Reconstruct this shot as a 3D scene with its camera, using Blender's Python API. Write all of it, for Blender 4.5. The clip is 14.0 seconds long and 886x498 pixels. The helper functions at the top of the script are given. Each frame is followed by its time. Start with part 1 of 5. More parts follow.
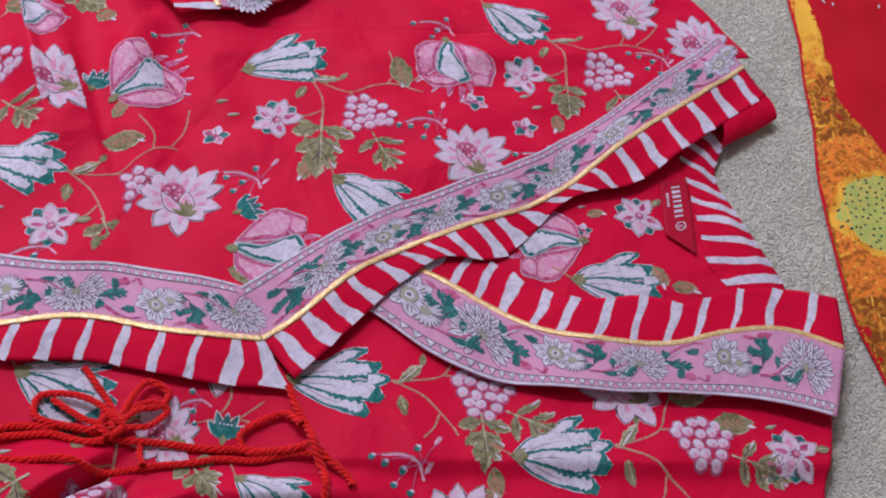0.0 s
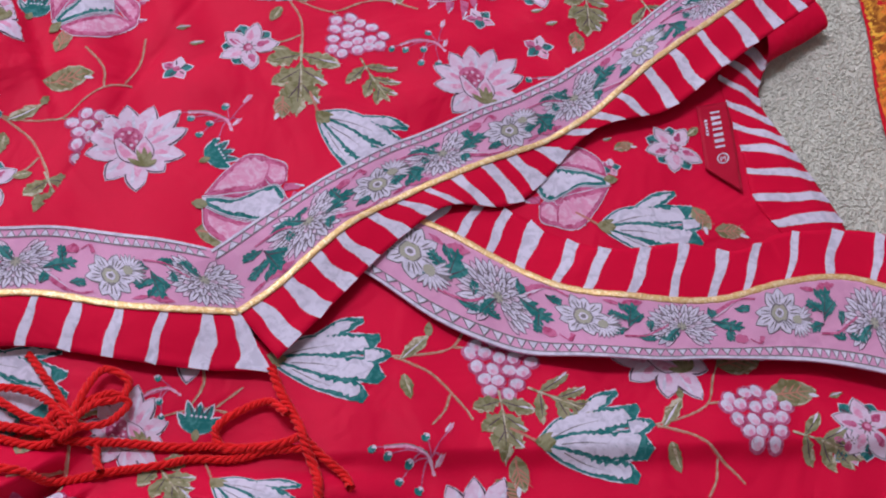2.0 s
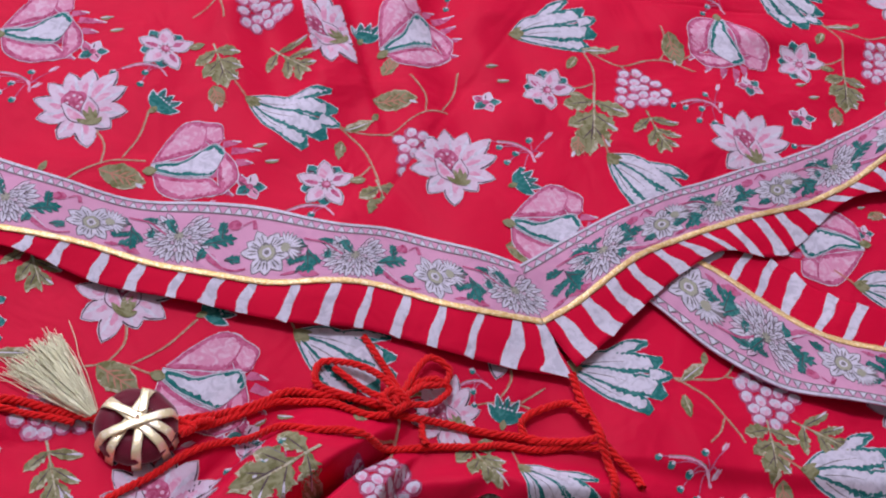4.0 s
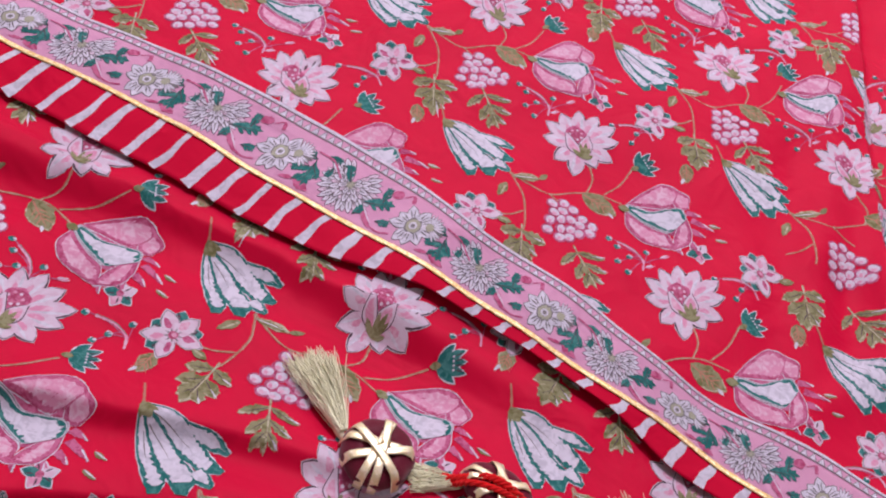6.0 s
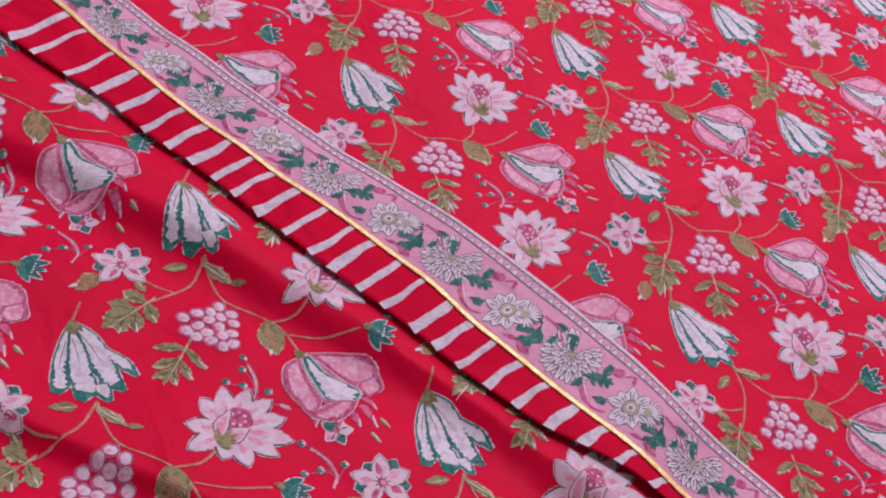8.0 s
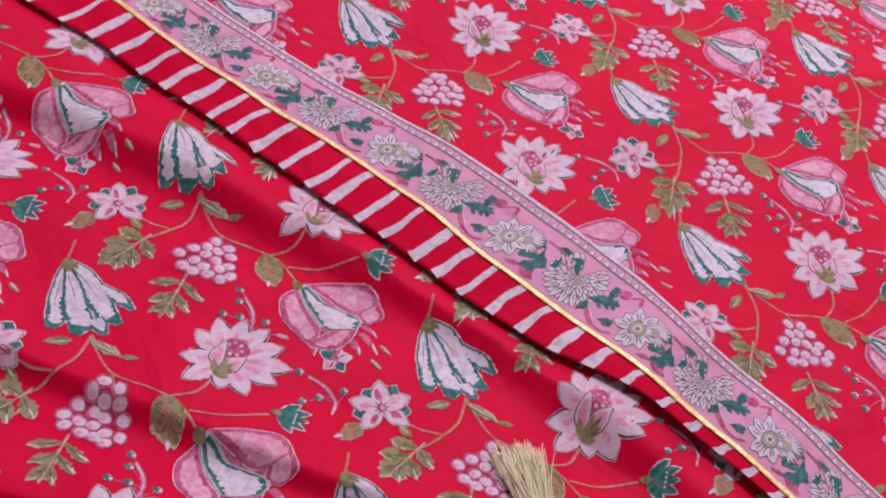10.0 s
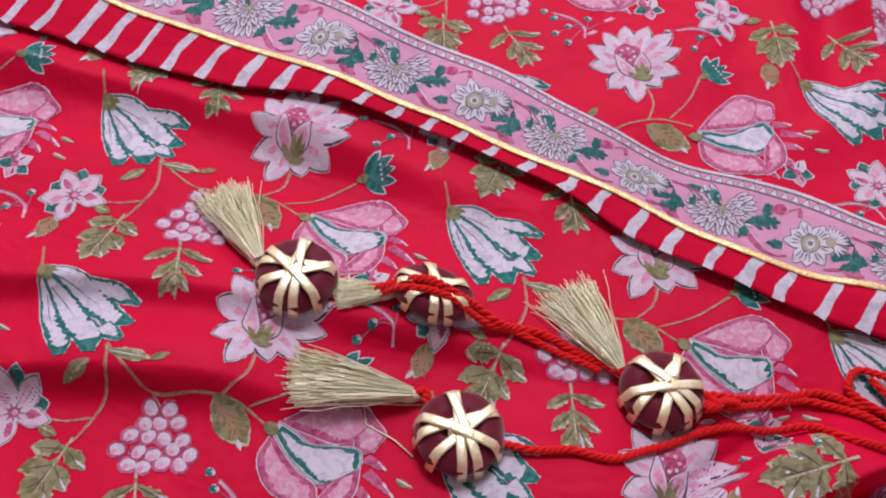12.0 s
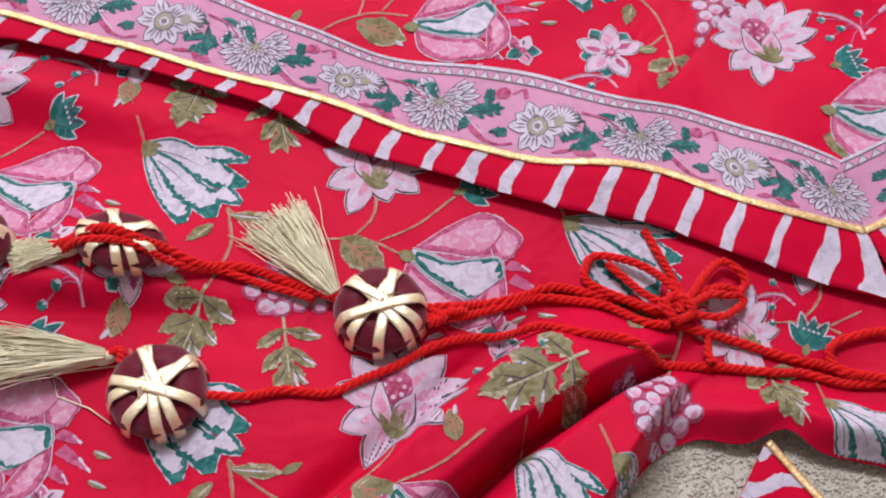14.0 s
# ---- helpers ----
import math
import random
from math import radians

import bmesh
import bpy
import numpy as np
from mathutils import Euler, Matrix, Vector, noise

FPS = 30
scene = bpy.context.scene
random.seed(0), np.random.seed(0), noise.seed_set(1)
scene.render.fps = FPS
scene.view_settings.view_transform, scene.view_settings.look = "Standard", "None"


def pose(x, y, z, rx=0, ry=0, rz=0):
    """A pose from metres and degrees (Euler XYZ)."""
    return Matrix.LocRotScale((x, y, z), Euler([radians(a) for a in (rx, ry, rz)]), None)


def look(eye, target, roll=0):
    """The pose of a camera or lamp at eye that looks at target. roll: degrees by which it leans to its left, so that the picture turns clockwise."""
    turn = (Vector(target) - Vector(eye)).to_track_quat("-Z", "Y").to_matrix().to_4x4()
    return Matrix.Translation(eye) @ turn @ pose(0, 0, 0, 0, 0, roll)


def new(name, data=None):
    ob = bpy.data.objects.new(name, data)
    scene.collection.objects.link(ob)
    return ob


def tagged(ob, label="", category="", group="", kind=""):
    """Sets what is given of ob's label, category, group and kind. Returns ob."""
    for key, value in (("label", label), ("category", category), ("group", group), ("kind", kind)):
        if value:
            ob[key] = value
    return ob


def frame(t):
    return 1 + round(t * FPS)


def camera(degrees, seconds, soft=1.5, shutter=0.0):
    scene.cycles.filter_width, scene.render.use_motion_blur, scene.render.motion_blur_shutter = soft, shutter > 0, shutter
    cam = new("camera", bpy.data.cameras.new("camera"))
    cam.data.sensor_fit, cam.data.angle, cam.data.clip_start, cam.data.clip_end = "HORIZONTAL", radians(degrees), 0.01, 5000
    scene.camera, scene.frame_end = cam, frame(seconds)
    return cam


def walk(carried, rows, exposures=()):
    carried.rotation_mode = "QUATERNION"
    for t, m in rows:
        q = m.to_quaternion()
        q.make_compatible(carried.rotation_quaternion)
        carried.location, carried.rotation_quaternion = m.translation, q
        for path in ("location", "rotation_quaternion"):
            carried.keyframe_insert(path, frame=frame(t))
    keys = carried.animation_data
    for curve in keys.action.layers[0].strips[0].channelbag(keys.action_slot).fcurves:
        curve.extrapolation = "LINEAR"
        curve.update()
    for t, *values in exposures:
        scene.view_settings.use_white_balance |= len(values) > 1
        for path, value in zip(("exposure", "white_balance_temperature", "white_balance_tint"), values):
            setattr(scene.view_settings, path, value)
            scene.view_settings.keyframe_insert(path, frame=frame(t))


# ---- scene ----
cam = camera(42.0, 14.0, soft=2.05)
METRES, EYE, TILT, LEAN, TURN = 1.0, 0.607, -52.62, -8.30, 0.0
ROWS = [
    (0.0, 0.0, 0.0, 0.0, 0.0, 0.0, 0.0),
    (0.5, 0.018, 0.06, 0.0281, -0.3, -0.73, 2.18),
    (1.0, 0.0172, 0.1102, 0.0331, -0.44, -2.73, 3.14),
    (1.5, 0.0113, 0.1172, 0.029, -0.47, -4.44, 2.43),
    (2.0, -0.0031, 0.113, 0.0223, -0.08, -4.56, 1.66),
    (4.5, -0.1944, 0.0008, 0.001, 5.6, -0.53, -9.19),
    (5.0, -0.2655, -0.0292, -0.0131, 8.08, 1.51, -15.15),
    (5.5, -0.328, -0.0515, -0.0259, 10.61, 2.37, -21.49),
    (6.0, -0.3736, -0.0618, -0.0312, 12.69, 3.13, -27.03),
    (6.5, -0.3978, -0.0654, -0.0364, 14.57, 3.86, -30.7),
    (7.0, -0.4199, -0.0639, -0.0374, 16.96, 4.05, -33.16),
    (7.5, -0.4393, -0.077, -0.0369, 18.78, 5.74, -37.02),
    (10.0, -0.3961, -0.0436, -0.0432, 23.41, 2.41, -34.68),
    (10.5, -0.3703, -0.0296, -0.0449, 23.13, 0.41, -29.58),
    (11.0, -0.3333, -0.0133, -0.0422, 21.66, -1.22, -24.7),
    (11.5, -0.2999, 0.0076, -0.0397, 19.9, -2.8, -20.45),
    (12.0, -0.2679, 0.0299, -0.0393, 18.82, -4.49, -16.12),
    (12.5, -0.2355, 0.0451, -0.0361, 18.02, -5.66, -12.32),
    (13.0, -0.205, 0.0712, -0.0276, 17.08, -6.66, -9.45),
    (13.5, -0.1829, 0.0905, -0.0229, 16.18, -7.1, -8.58),
    (14.0, -0.1648, 0.1196, -0.0159, 15.74, -7.93, -8.0),
]
walk(cam, [(t, pose(0, 0, EYE, TILT, LEAN, TURN) @ pose(METRES * x, METRES * y, METRES * z, 90 + pitch, roll, yaw)) for t, x, y, z, yaw, pitch, roll in ROWS],
     ((0, -0.63, 6000, 11), (2, -0.56, 6000, 11), (5, -0.57, 6200, 11), (7, -0.68, 6900, 23), (7.6, -0.78, 6900, 24), (10, -0.70, 7000, 28), (11, -0.60, 6750, 19), (12, -0.54, 6600, 14), (13, -0.50, 6650, 12), (14, -0.33, 6650, 11)))

# ---- light ----
world = bpy.data.worlds.new("world")
scene.world = world
world.use_nodes = True
wn = world.node_tree.nodes
sky = wn.new("ShaderNodeTexSky")
sky.sky_type, sky.sun_disc, sky.sun_elevation, sky.sun_rotation = "NISHITA", False, radians(35), radians(-30)
world.node_tree.links.new(sky.outputs[0], wn["Background"].inputs[0])
wn["Background"].inputs[1].default_value = 0.12


def area_lamp(name, m, sx, sy, watts, colour):
    data = bpy.data.lights.new(name, "AREA")
    data.shape, data.size, data.size_y, data.energy, data.color = "RECTANGLE", sx, sy, watts, colour
    ob = new(name, data)
    ob.matrix_world = m
    return ob


# a long ceiling light above and beyond the garment
area_lamp("ceiling_lamp", look((-0.95, 1.45, 2.47), (-0.95, 1.4501, 0.0)), 1.2, 0.5, 86, (0.975, 0.94, 1.07))
# weak fill lamp added inside the window opening, itself unseen
area_lamp("added_fill_lamp", look((-0.9, 2.28, 1.45), (-0.3, 0.4, 0.0)), 1.5, 1.1, 16, (0.96, 0.96, 1.0))

# ---- materials ----
def fabric(name, colour, vary=0.12, rough=0.85, sheen=0.03, weave=1400, bump=0.12, blotch=14, metal=0.0, spec=0.08, second=None, patch=160, crumple=0.8):
    """Woven or printed cloth: a fine weave, soft blotches of dye and a slight sheen."""
    m = bpy.data.materials.new(name)
    m.use_nodes = True
    t, n = m.node_tree, m.node_tree.nodes
    b = n["Principled BSDF"]
    co = n.new("ShaderNodeTexCoord")

    def tex(scale, detail=3.0):
        q = n.new("ShaderNodeTexNoise")
        q.inputs["Scale"].default_value, q.inputs["Detail"].default_value = scale, detail
        t.links.new(co.outputs["Object"], q.inputs["Vector"])
        return q
    big, fine = tex(blotch), tex(weave, 2.0)
    mix = n.new("ShaderNodeMix")
    mix.data_type = "RGBA"
    lo = [c * (1 - vary) for c in colour]
    hi = [min(1, c * (1 + vary)) for c in colour]
    mix.inputs[6].default_value, mix.inputs[7].default_value = (*lo, 1), (*hi, 1)
    last = mix.outputs[2]
    if second:
        # a second dye that breaks through in brush-like patches
        brush, ramp, over = tex(patch, 4.0), n.new("ShaderNodeValToRGB"), n.new("ShaderNodeMix")
        brush.inputs["Distortion"].default_value = 1.2
        ramp.color_ramp.elements[0].position, ramp.color_ramp.elements[1].position = 0.46, 0.62
        over.data_type = "RGBA"
        over.inputs[7].default_value = (*second, 1)
        t.links.new(brush.outputs[0], ramp.inputs[0])
        t.links.new(ramp.outputs[0], over.inputs[0])
        t.links.new(last, over.inputs[6])
        last = over.outputs[2]
    add = n.new("ShaderNodeMath")
    add.operation = "MULTIPLY_ADD"
    add.inputs[1].default_value = 0.45
    t.links.new(fine.outputs[0], add.inputs[0])
    half = n.new("ShaderNodeMath")
    half.operation = "MULTIPLY"
    half.inputs[1].default_value = 0.55
    t.links.new(big.outputs[0], half.inputs[0])
    t.links.new(half.outputs[0], add.inputs[2])
    t.links.new(add.outputs[0], mix.inputs[0])
    t.links.new(last, b.inputs["Base Color"])
    b.inputs["Roughness"].default_value = rough
    b.inputs["Metallic"].default_value = metal
    b.inputs["Sheen Weight"].default_value = sheen
    b.inputs["Specular IOR Level"].default_value = 0.5 if metal else spec
    bp = n.new("ShaderNodeBump")
    bp.inputs["Strength"].default_value, bp.inputs["Distance"].default_value = bump, 0.0006
    t.links.new(fine.outputs[0], bp.inputs["Height"])
    # soft creases and crumples shared by cloth and print
    crease, low = tex(16, 3.0), n.new("ShaderNodeBump")
    crease.inputs["Distortion"].default_value = 0.6
    low.inputs["Strength"].default_value, low.inputs["Distance"].default_value = crumple, 0.008
    t.links.new(crease.outputs[0], low.inputs["Height"])
    t.links.new(low.outputs[0], bp.inputs["Normal"])
    t.links.new(bp.outputs[0], b.inputs["Normal"])
    return m


RED = fabric("red_cotton", (0.58, 0.0012, 0.036), 0.15, rough=0.6, sheen=0.004, spec=0.11, bump=0.25, crumple=0.9)
RED_STRIPE = fabric("red_hem_cotton", (0.56, 0.001, 0.032), 0.12, rough=0.7, sheen=0.0)
PINK = fabric("pink_cotton", (0.61, 0.30, 0.45), 0.12, second=(0.57, 0.27, 0.42), patch=60)
WHITE = fabric("ink_white", (0.60, 0.56, 0.66), 0.14, weave=700, second=(0.47, 0.44, 0.53))
PETAL = fabric("ink_petal", (0.60, 0.48, 0.59), 0.12, weave=600, second=(0.57, 0.39, 0.51), patch=130)
BLUSH = fabric("ink_blush", (0.60, 0.25, 0.38), 0.16, weave=500, second=(0.64, 0.40, 0.52), patch=180)
ROSE = fabric("ink_rose", (0.50, 0.13, 0.25), 0.20, weave=500, second=(0.36, 0.05, 0.13), patch=190)
MAUVE = fabric("ink_mauve", (0.34, 0.05, 0.12), 0.2, weave=500, second=(0.50, 0.14, 0.25), patch=220)
TEAL = fabric("ink_teal", (0.018, 0.13, 0.125), 0.35, weave=500, second=(0.06, 0.21, 0.20), patch=210)
OLIVE = fabric("ink_olive", (0.25, 0.235, 0.135), 0.3, weave=500, second=(0.15, 0.14, 0.06), patch=170)
LEAFLIGHT = fabric("ink_leaf_light", (0.46, 0.42, 0.32), 0.25, weave=500, second=(0.24, 0.18, 0.09), patch=250)
DARK = fabric("ink_dark", (0.09, 0.055, 0.075), 0.3, weave=500)
GREY = fabric("ink_grey", (0.19, 0.17, 0.18), 0.3, weave=500)
VINE = fabric("ink_vine", (0.44, 0.18, 0.135), 0.3, weave=500)
LEAFY = fabric("ink_sage", (0.34, 0.33, 0.26), 0.2, weave=500)
INKS = [WHITE, PETAL, BLUSH, ROSE, MAUVE, TEAL, OLIVE, LEAFLIGHT, DARK, GREY, VINE, PINK, LEAFY]
(I_WHITE, I_PETAL, I_BLUSH, I_ROSE, I_MAUVE, I_TEAL, I_OLIVE, I_LIGHT, I_DARK, I_GREY, I_VINE, I_PINK, I_LEAFY) = range(13)
GOLD = fabric("gold_braid", (0.82, 0.51, 0.20), 0.35, rough=0.42, sheen=0.0, weave=700, bump=0.9, crumple=0.0, metal=0.45, second=(0.92, 0.74, 0.45), patch=420)
GOLD_RIBBON = fabric("gold_lurex_ribbon", (0.96, 0.76, 0.46), 0.2, rough=0.34, sheen=0.0, weave=1100, bump=0.35, crumple=0.0, metal=0.5, second=(0.98, 0.86, 0.68), patch=300)
TASSEL = fabric("pale_gold_thread", (0.95, 0.88, 0.60), 0.25, rough=0.45, sheen=0.0, weave=600, metal=0.15)
CORD = fabric("red_cord", (0.70, 0.012, 0.014), 0.35, weave=800, bump=0.8, sheen=0.12)
MAROON = fabric("maroon_satin", (0.13, 0.006, 0.022), 0.3, rough=0.45, sheen=0.3, weave=900)
LABEL = fabric("label_satin", (0.40, 0.006, 0.03), 0.1, rough=0.5)
CARPET = fabric("beige_carpet", (0.56, 0.55, 0.47), 0.25, rough=0.95, sheen=0.1, weave=300, bump=0.5)
WALL = fabric("painted_wall", (0.74, 0.72, 0.70), 0.04, rough=0.9, sheen=0.0, weave=60, blotch=2, crumple=0.0)
FRAME_PAINT = fabric("white_frame_paint", (0.8, 0.8, 0.78), 0.03, rough=0.4, sheen=0.0, weave=50, blotch=3, crumple=0.0)
B_RED = fabric("blanket_red", (0.50, 0.008, 0.02), 0.15)
B_YELLOW = fabric("blanket_yellow", (0.78, 0.42, 0.05), 0.25, weave=300, blotch=20, second=(0.62, 0.25, 0.02), patch=35)
B_BROWN = fabric("blanket_brown", (0.24, 0.07, 0.012), 0.4, weave=300, blotch=90, second=(0.60, 0.24, 0.03), patch=130)
B_ORANGE = fabric("blanket_orange", (0.74, 0.21, 0.03), 0.3, weave=300, blotch=60, second=(0.36, 0.10, 0.015), patch=150)
B_GREEN = fabric("blanket_green", (0.42, 0.48, 0.12), 0.25, weave=300, blotch=60, second=(0.60, 0.50, 0.12), patch=120)
B_DARK = fabric("blanket_dark", (0.02, 0.05, 0.05), 0.4, weave=300)
GLASS = bpy.data.materials.new("window_glass")
GLASS.use_nodes = True
GLASS.node_tree.nodes["Principled BSDF"].inputs["Transmission Weight"].default_value = 1.0
GLASS.node_tree.nodes["Principled BSDF"].inputs["Roughness"].default_value = 0.02


# ---- tools ----
def curve(*pts):
    """A smooth line y(x) through the points."""
    px, py = np.array([p[0] for p in pts], float), np.array([p[1] for p in pts], float)
    m = np.gradient(py, px)

    def at(x):
        x = np.asarray(x, float)
        i = np.clip(np.searchsorted(px, x) - 1, 0, len(px) - 2)
        h = px[i + 1] - px[i]
        u = np.clip((x - px[i]) / h, -0.2, 1.2)
        return ((2 * u**3 - 3 * u**2 + 1) * py[i] + (u**3 - 2 * u**2 + u) * h * m[i]
                + (3 * u**2 - 2 * u**3) * py[i + 1] + (u**3 - u**2) * h * m[i + 1])
    return at


def step01(a, b, x):
    u = np.clip((np.asarray(x, float) - a) / (b - a), 0, 1)
    return u * u * (3 - 2 * u)


def ripples(seed, size, count=7):
    """Soft random undulation, about -1 to 1."""
    r = np.random.RandomState(seed)
    ang, ph, fr = r.uniform(0, math.pi, count), r.uniform(0, 6.28, count), r.uniform(0.6, 1.6, count) * 2 * math.pi / size

    def at(x, y):
        z = 0
        for a, p, f in zip(ang, ph, fr):
            z = z + np.sin(f * (x * math.cos(a) + y * math.sin(a)) + p)
        return z / count * 1.6
    return at


def link(name, verts, faces, mats, parent=None, label="", index=None, smooth=True):
    me = bpy.data.meshes.new(name)
    me.from_pydata([tuple(v) for v in np.asarray(verts).tolist()], [], [tuple(f) for f in np.asarray(faces).tolist()] if isinstance(faces, np.ndarray) else faces)
    for m in mats:
        me.materials.append(m)
    if index is not None:
        me.polygons.foreach_set("material_index", np.asarray(index, dtype=np.int32))
    if smooth:
        me.polygons.foreach_set("use_smooth", np.ones(len(me.polygons), dtype=bool))
    me.update()
    ob = new(name, me)
    ob.parent = parent
    if label:
        ob["label"] = label
    return ob


def part(name, bm, material, parent, label=""):
    me = bpy.data.meshes.new(name)
    bm.to_mesh(me)
    bm.free()
    me.materials.append(material)
    me.polygons.foreach_set("use_smooth", np.ones(len(me.polygons), dtype=bool))
    ob = new(name, me)
    ob.parent = parent
    if label:
        ob["label"] = label
    return ob


def empty(name, label, category, group=""):
    ob = new(name)
    ob.empty_display_size = 0.02
    return tagged(ob, label, category, group)


def grid_faces(n, m):
    i = np.arange(n - 1)[:, None] * m + np.arange(m - 1)[None, :]
    i = i.ravel()
    return np.stack([i, i + m, i + m + 1, i + 1], 1)


def face_up(v, f):
    a, b, c = v[f[:, 0]], v[f[:, 1]], v[f[:, 2]]
    d = v[f[:, 3]]
    s = (c[:, 0] - a[:, 0]) * (d[:, 1] - b[:, 1]) - (c[:, 1] - a[:, 1]) * (d[:, 0] - b[:, 0])
    g = f.copy()
    g[s < 0] = f[s < 0][:, ::-1]
    return g


def cloth(name, place, height, n, m, material, parent, label="", lift=0.0, thick=0.0007, keep=None):
    """A sheet of cloth: place(u, v) gives its plan, height(x, y) its lie."""
    u, v = np.meshgrid(np.linspace(0, 1, n), np.linspace(0, 1, m), indexing="ij")
    x, y = place(u.ravel(), v.ravel())
    p = np.stack([x, y, height(x, y) + lift], 1)
    f = face_up(p, grid_faces(n, m))
    if keep is not None:
        c = p[f].mean(1)
        f = f[keep(c[:, 0], c[:, 1])]
    ob = link(name, p, f, [material], parent, label)
    if thick:
        mod = ob.modifiers.new("thickness", "SOLIDIFY")
        mod.thickness, mod.offset = thick, -1
    return ob


class Ink:
    """A printed motif as flat strokes and petals in its own plane, in metres."""

    def __init__(self, seed=0):
        self.v, self.f, self.k, self.l, self.n, self.turn = [], [], [], [], 0, 0
        self.r = np.random.RandomState(seed)

    def stroke(self, pts, half, ink, layer, ragged=0.06):
        pts = np.asarray(pts, float)
        seg = np.hypot(*np.diff(pts, axis=0).T)
        s = np.concatenate([[0], np.cumsum(seg)])
        half = np.broadcast_to(np.asarray(half, float), (len(pts),))
        n = max(len(pts) if len(pts) > 2 else 3, int(s[-1] / 0.0022) + 2)
        q = np.linspace(0, s[-1], n)
        sp = np.stack([np.interp(q, s, pts[:, 0]), np.interp(q, s, pts[:, 1])], 1)
        hw = np.interp(q, s, half)
        if ragged:
            hw = hw * (1 + ragged * self.r.uniform(-1, 1, n))
        t = np.gradient(sp, axis=0)
        t /= np.maximum(np.hypot(t[:, 0], t[:, 1]), 1e-9)[:, None]
        nor = np.stack([-t[:, 1], t[:, 0]], 1)
        m = max(2, int(2 * hw.max() / 0.0026) + 2)
        c = np.linspace(-1, 1, m)
        g = sp[:, None, :] + nor[:, None, :] * (hw[:, None] * c[None, :])[..., None]
        f = grid_faces(n, m) + self.n
        self.v.append(g.reshape(-1, 2))
        self.f.append(f)
        self.k += [ink] * len(f)
        self.turn = (self.turn + 1) % 24
        self.l.append(np.full(n * m, layer + 0.035 * self.turn))
        self.n += n * m

    def bend(self, pts, half, ink, layer, ragged=0.08):
        """A smooth stroke through a few points."""
        p = np.asarray(pts, float)
        t = np.linspace(0, 1, len(p))
        q = np.linspace(0, 1, 9 * (len(p) - 1))
        self.stroke(np.stack([curve(*zip(t, p[:, 0]))(q), curve(*zip(t, p[:, 1]))(q)], 1), half, ink, layer, ragged)

    def petal(self, x, y, ang, length, width, ink, layer, start=0.0, shape=0.8, ragged=0.07, sway=0.0):
        """A petal from start to length along ang (degrees), pointed at its end; shape below 0.5 puts the widest place near the tip."""
        u = np.linspace(0, 1, 13)
        w = np.sin(math.pi * np.clip(u, 0, 1) ** (1 / (0.45 + shape))) ** 0.8
        a = radians(ang)
        r = start + u * (length - start)
        off = sway * length * np.sin(math.pi * u)
        self.stroke(np.stack([x + r * math.cos(a) - off * math.sin(a), y + r * math.sin(a) + off * math.cos(a)], 1),
                    np.maximum(w * width / 2, 0.00008), ink, layer, ragged)

    def disc(self, x, y, rad, ink, layer, ragged=0.04, squash=1.0, ang=0.0):
        u = np.linspace(-1, 1, 9)
        a = radians(ang)
        self.stroke(np.stack([x + rad * u * math.cos(a), y + rad * u * math.sin(a)], 1), np.maximum(rad * squash * np.sqrt(1 - u**2), 0.0001), ink, layer, ragged)

    def loft(self, a, b, ink, layer, grow=0.0, flare=0.0, jag=0.0, tip=1.0, root=0.0):
        """A petal between two edge lines a and b, in millimetres; grow widens it evenly, flare towards its end, jag frays it."""
        n = max(12, int(0.6 * max(np.hypot(*np.diff(np.asarray(e, float), axis=0).T).sum() for e in (a, b))))
        u = np.linspace(root, tip, n)
        edge = []
        for e in (a, b):
            e = np.asarray(e, float) * 0.001
            t = np.concatenate([[0], np.cumsum(np.hypot(*np.diff(e, axis=0).T))])
            t = t / t[-1]
            edge.append(np.stack([curve(*zip(t, e[:, 0]))(u), curve(*zip(t, e[:, 1]))(u)], 1))
        d = edge[0] - edge[1]
        w = np.hypot(d[:, 0], d[:, 1])
        d = d / np.maximum(w, 1e-6)[:, None]
        g = grow + flare * u**2
        ga, gb = g + jag * u * self.r.uniform(-1, 1, n), g + jag * u * self.r.uniform(-1, 1, n)
        ga, gb = np.maximum(ga, -0.48 * w), np.maximum(gb, -0.48 * w)
        pa, pb = edge[0] + d * ga[:, None], edge[1] - d * gb[:, None]
        m = max(3, int((w.max() + 2 * max(grow, 0)) / 0.0026) + 2)
        c = np.linspace(0, 1, m)
        p = pa[:, None] * (1 - c)[None, :, None] + pb[:, None] * c[None, :, None]
        f = grid_faces(n, m) + self.n
        self.v.append(p.reshape(-1, 2))
        self.f.append(f)
        self.k += [ink] * len(f)
        self.turn = (self.turn + 1) % 24
        self.l.append(np.full(n * m, layer + 0.035 * self.turn))
        self.n += n * m

    def lay(self, name, place, height, parent, lift=0.00022, keep=None, label=""):
        """Lay the motif on a cloth. place(x, y) gives its plan."""
        v = np.concatenate(self.v)
        x, y = place(v[:, 0], v[:, 1])
        z = height(x, y) + lift + 0.00005 * np.concatenate(self.l)
        p = np.stack([x, y, z], 1)
        f = face_up(p, np.concatenate(self.f))
        k = np.array(self.k)
        if keep is not None:
            c = p[f].mean(1)
            ok = keep(c[:, 0], c[:, 1])
            if not ok.any():
                return None
            f, k = f[ok], k[ok]
        if not len(f):
            return None
        used, inv = np.unique(f, return_inverse=True)
        slots, idx = np.unique(k, return_inverse=True)
        return link(name, p[used], inv.reshape(-1, 4), [INKS[i] for i in slots], parent, label, idx)


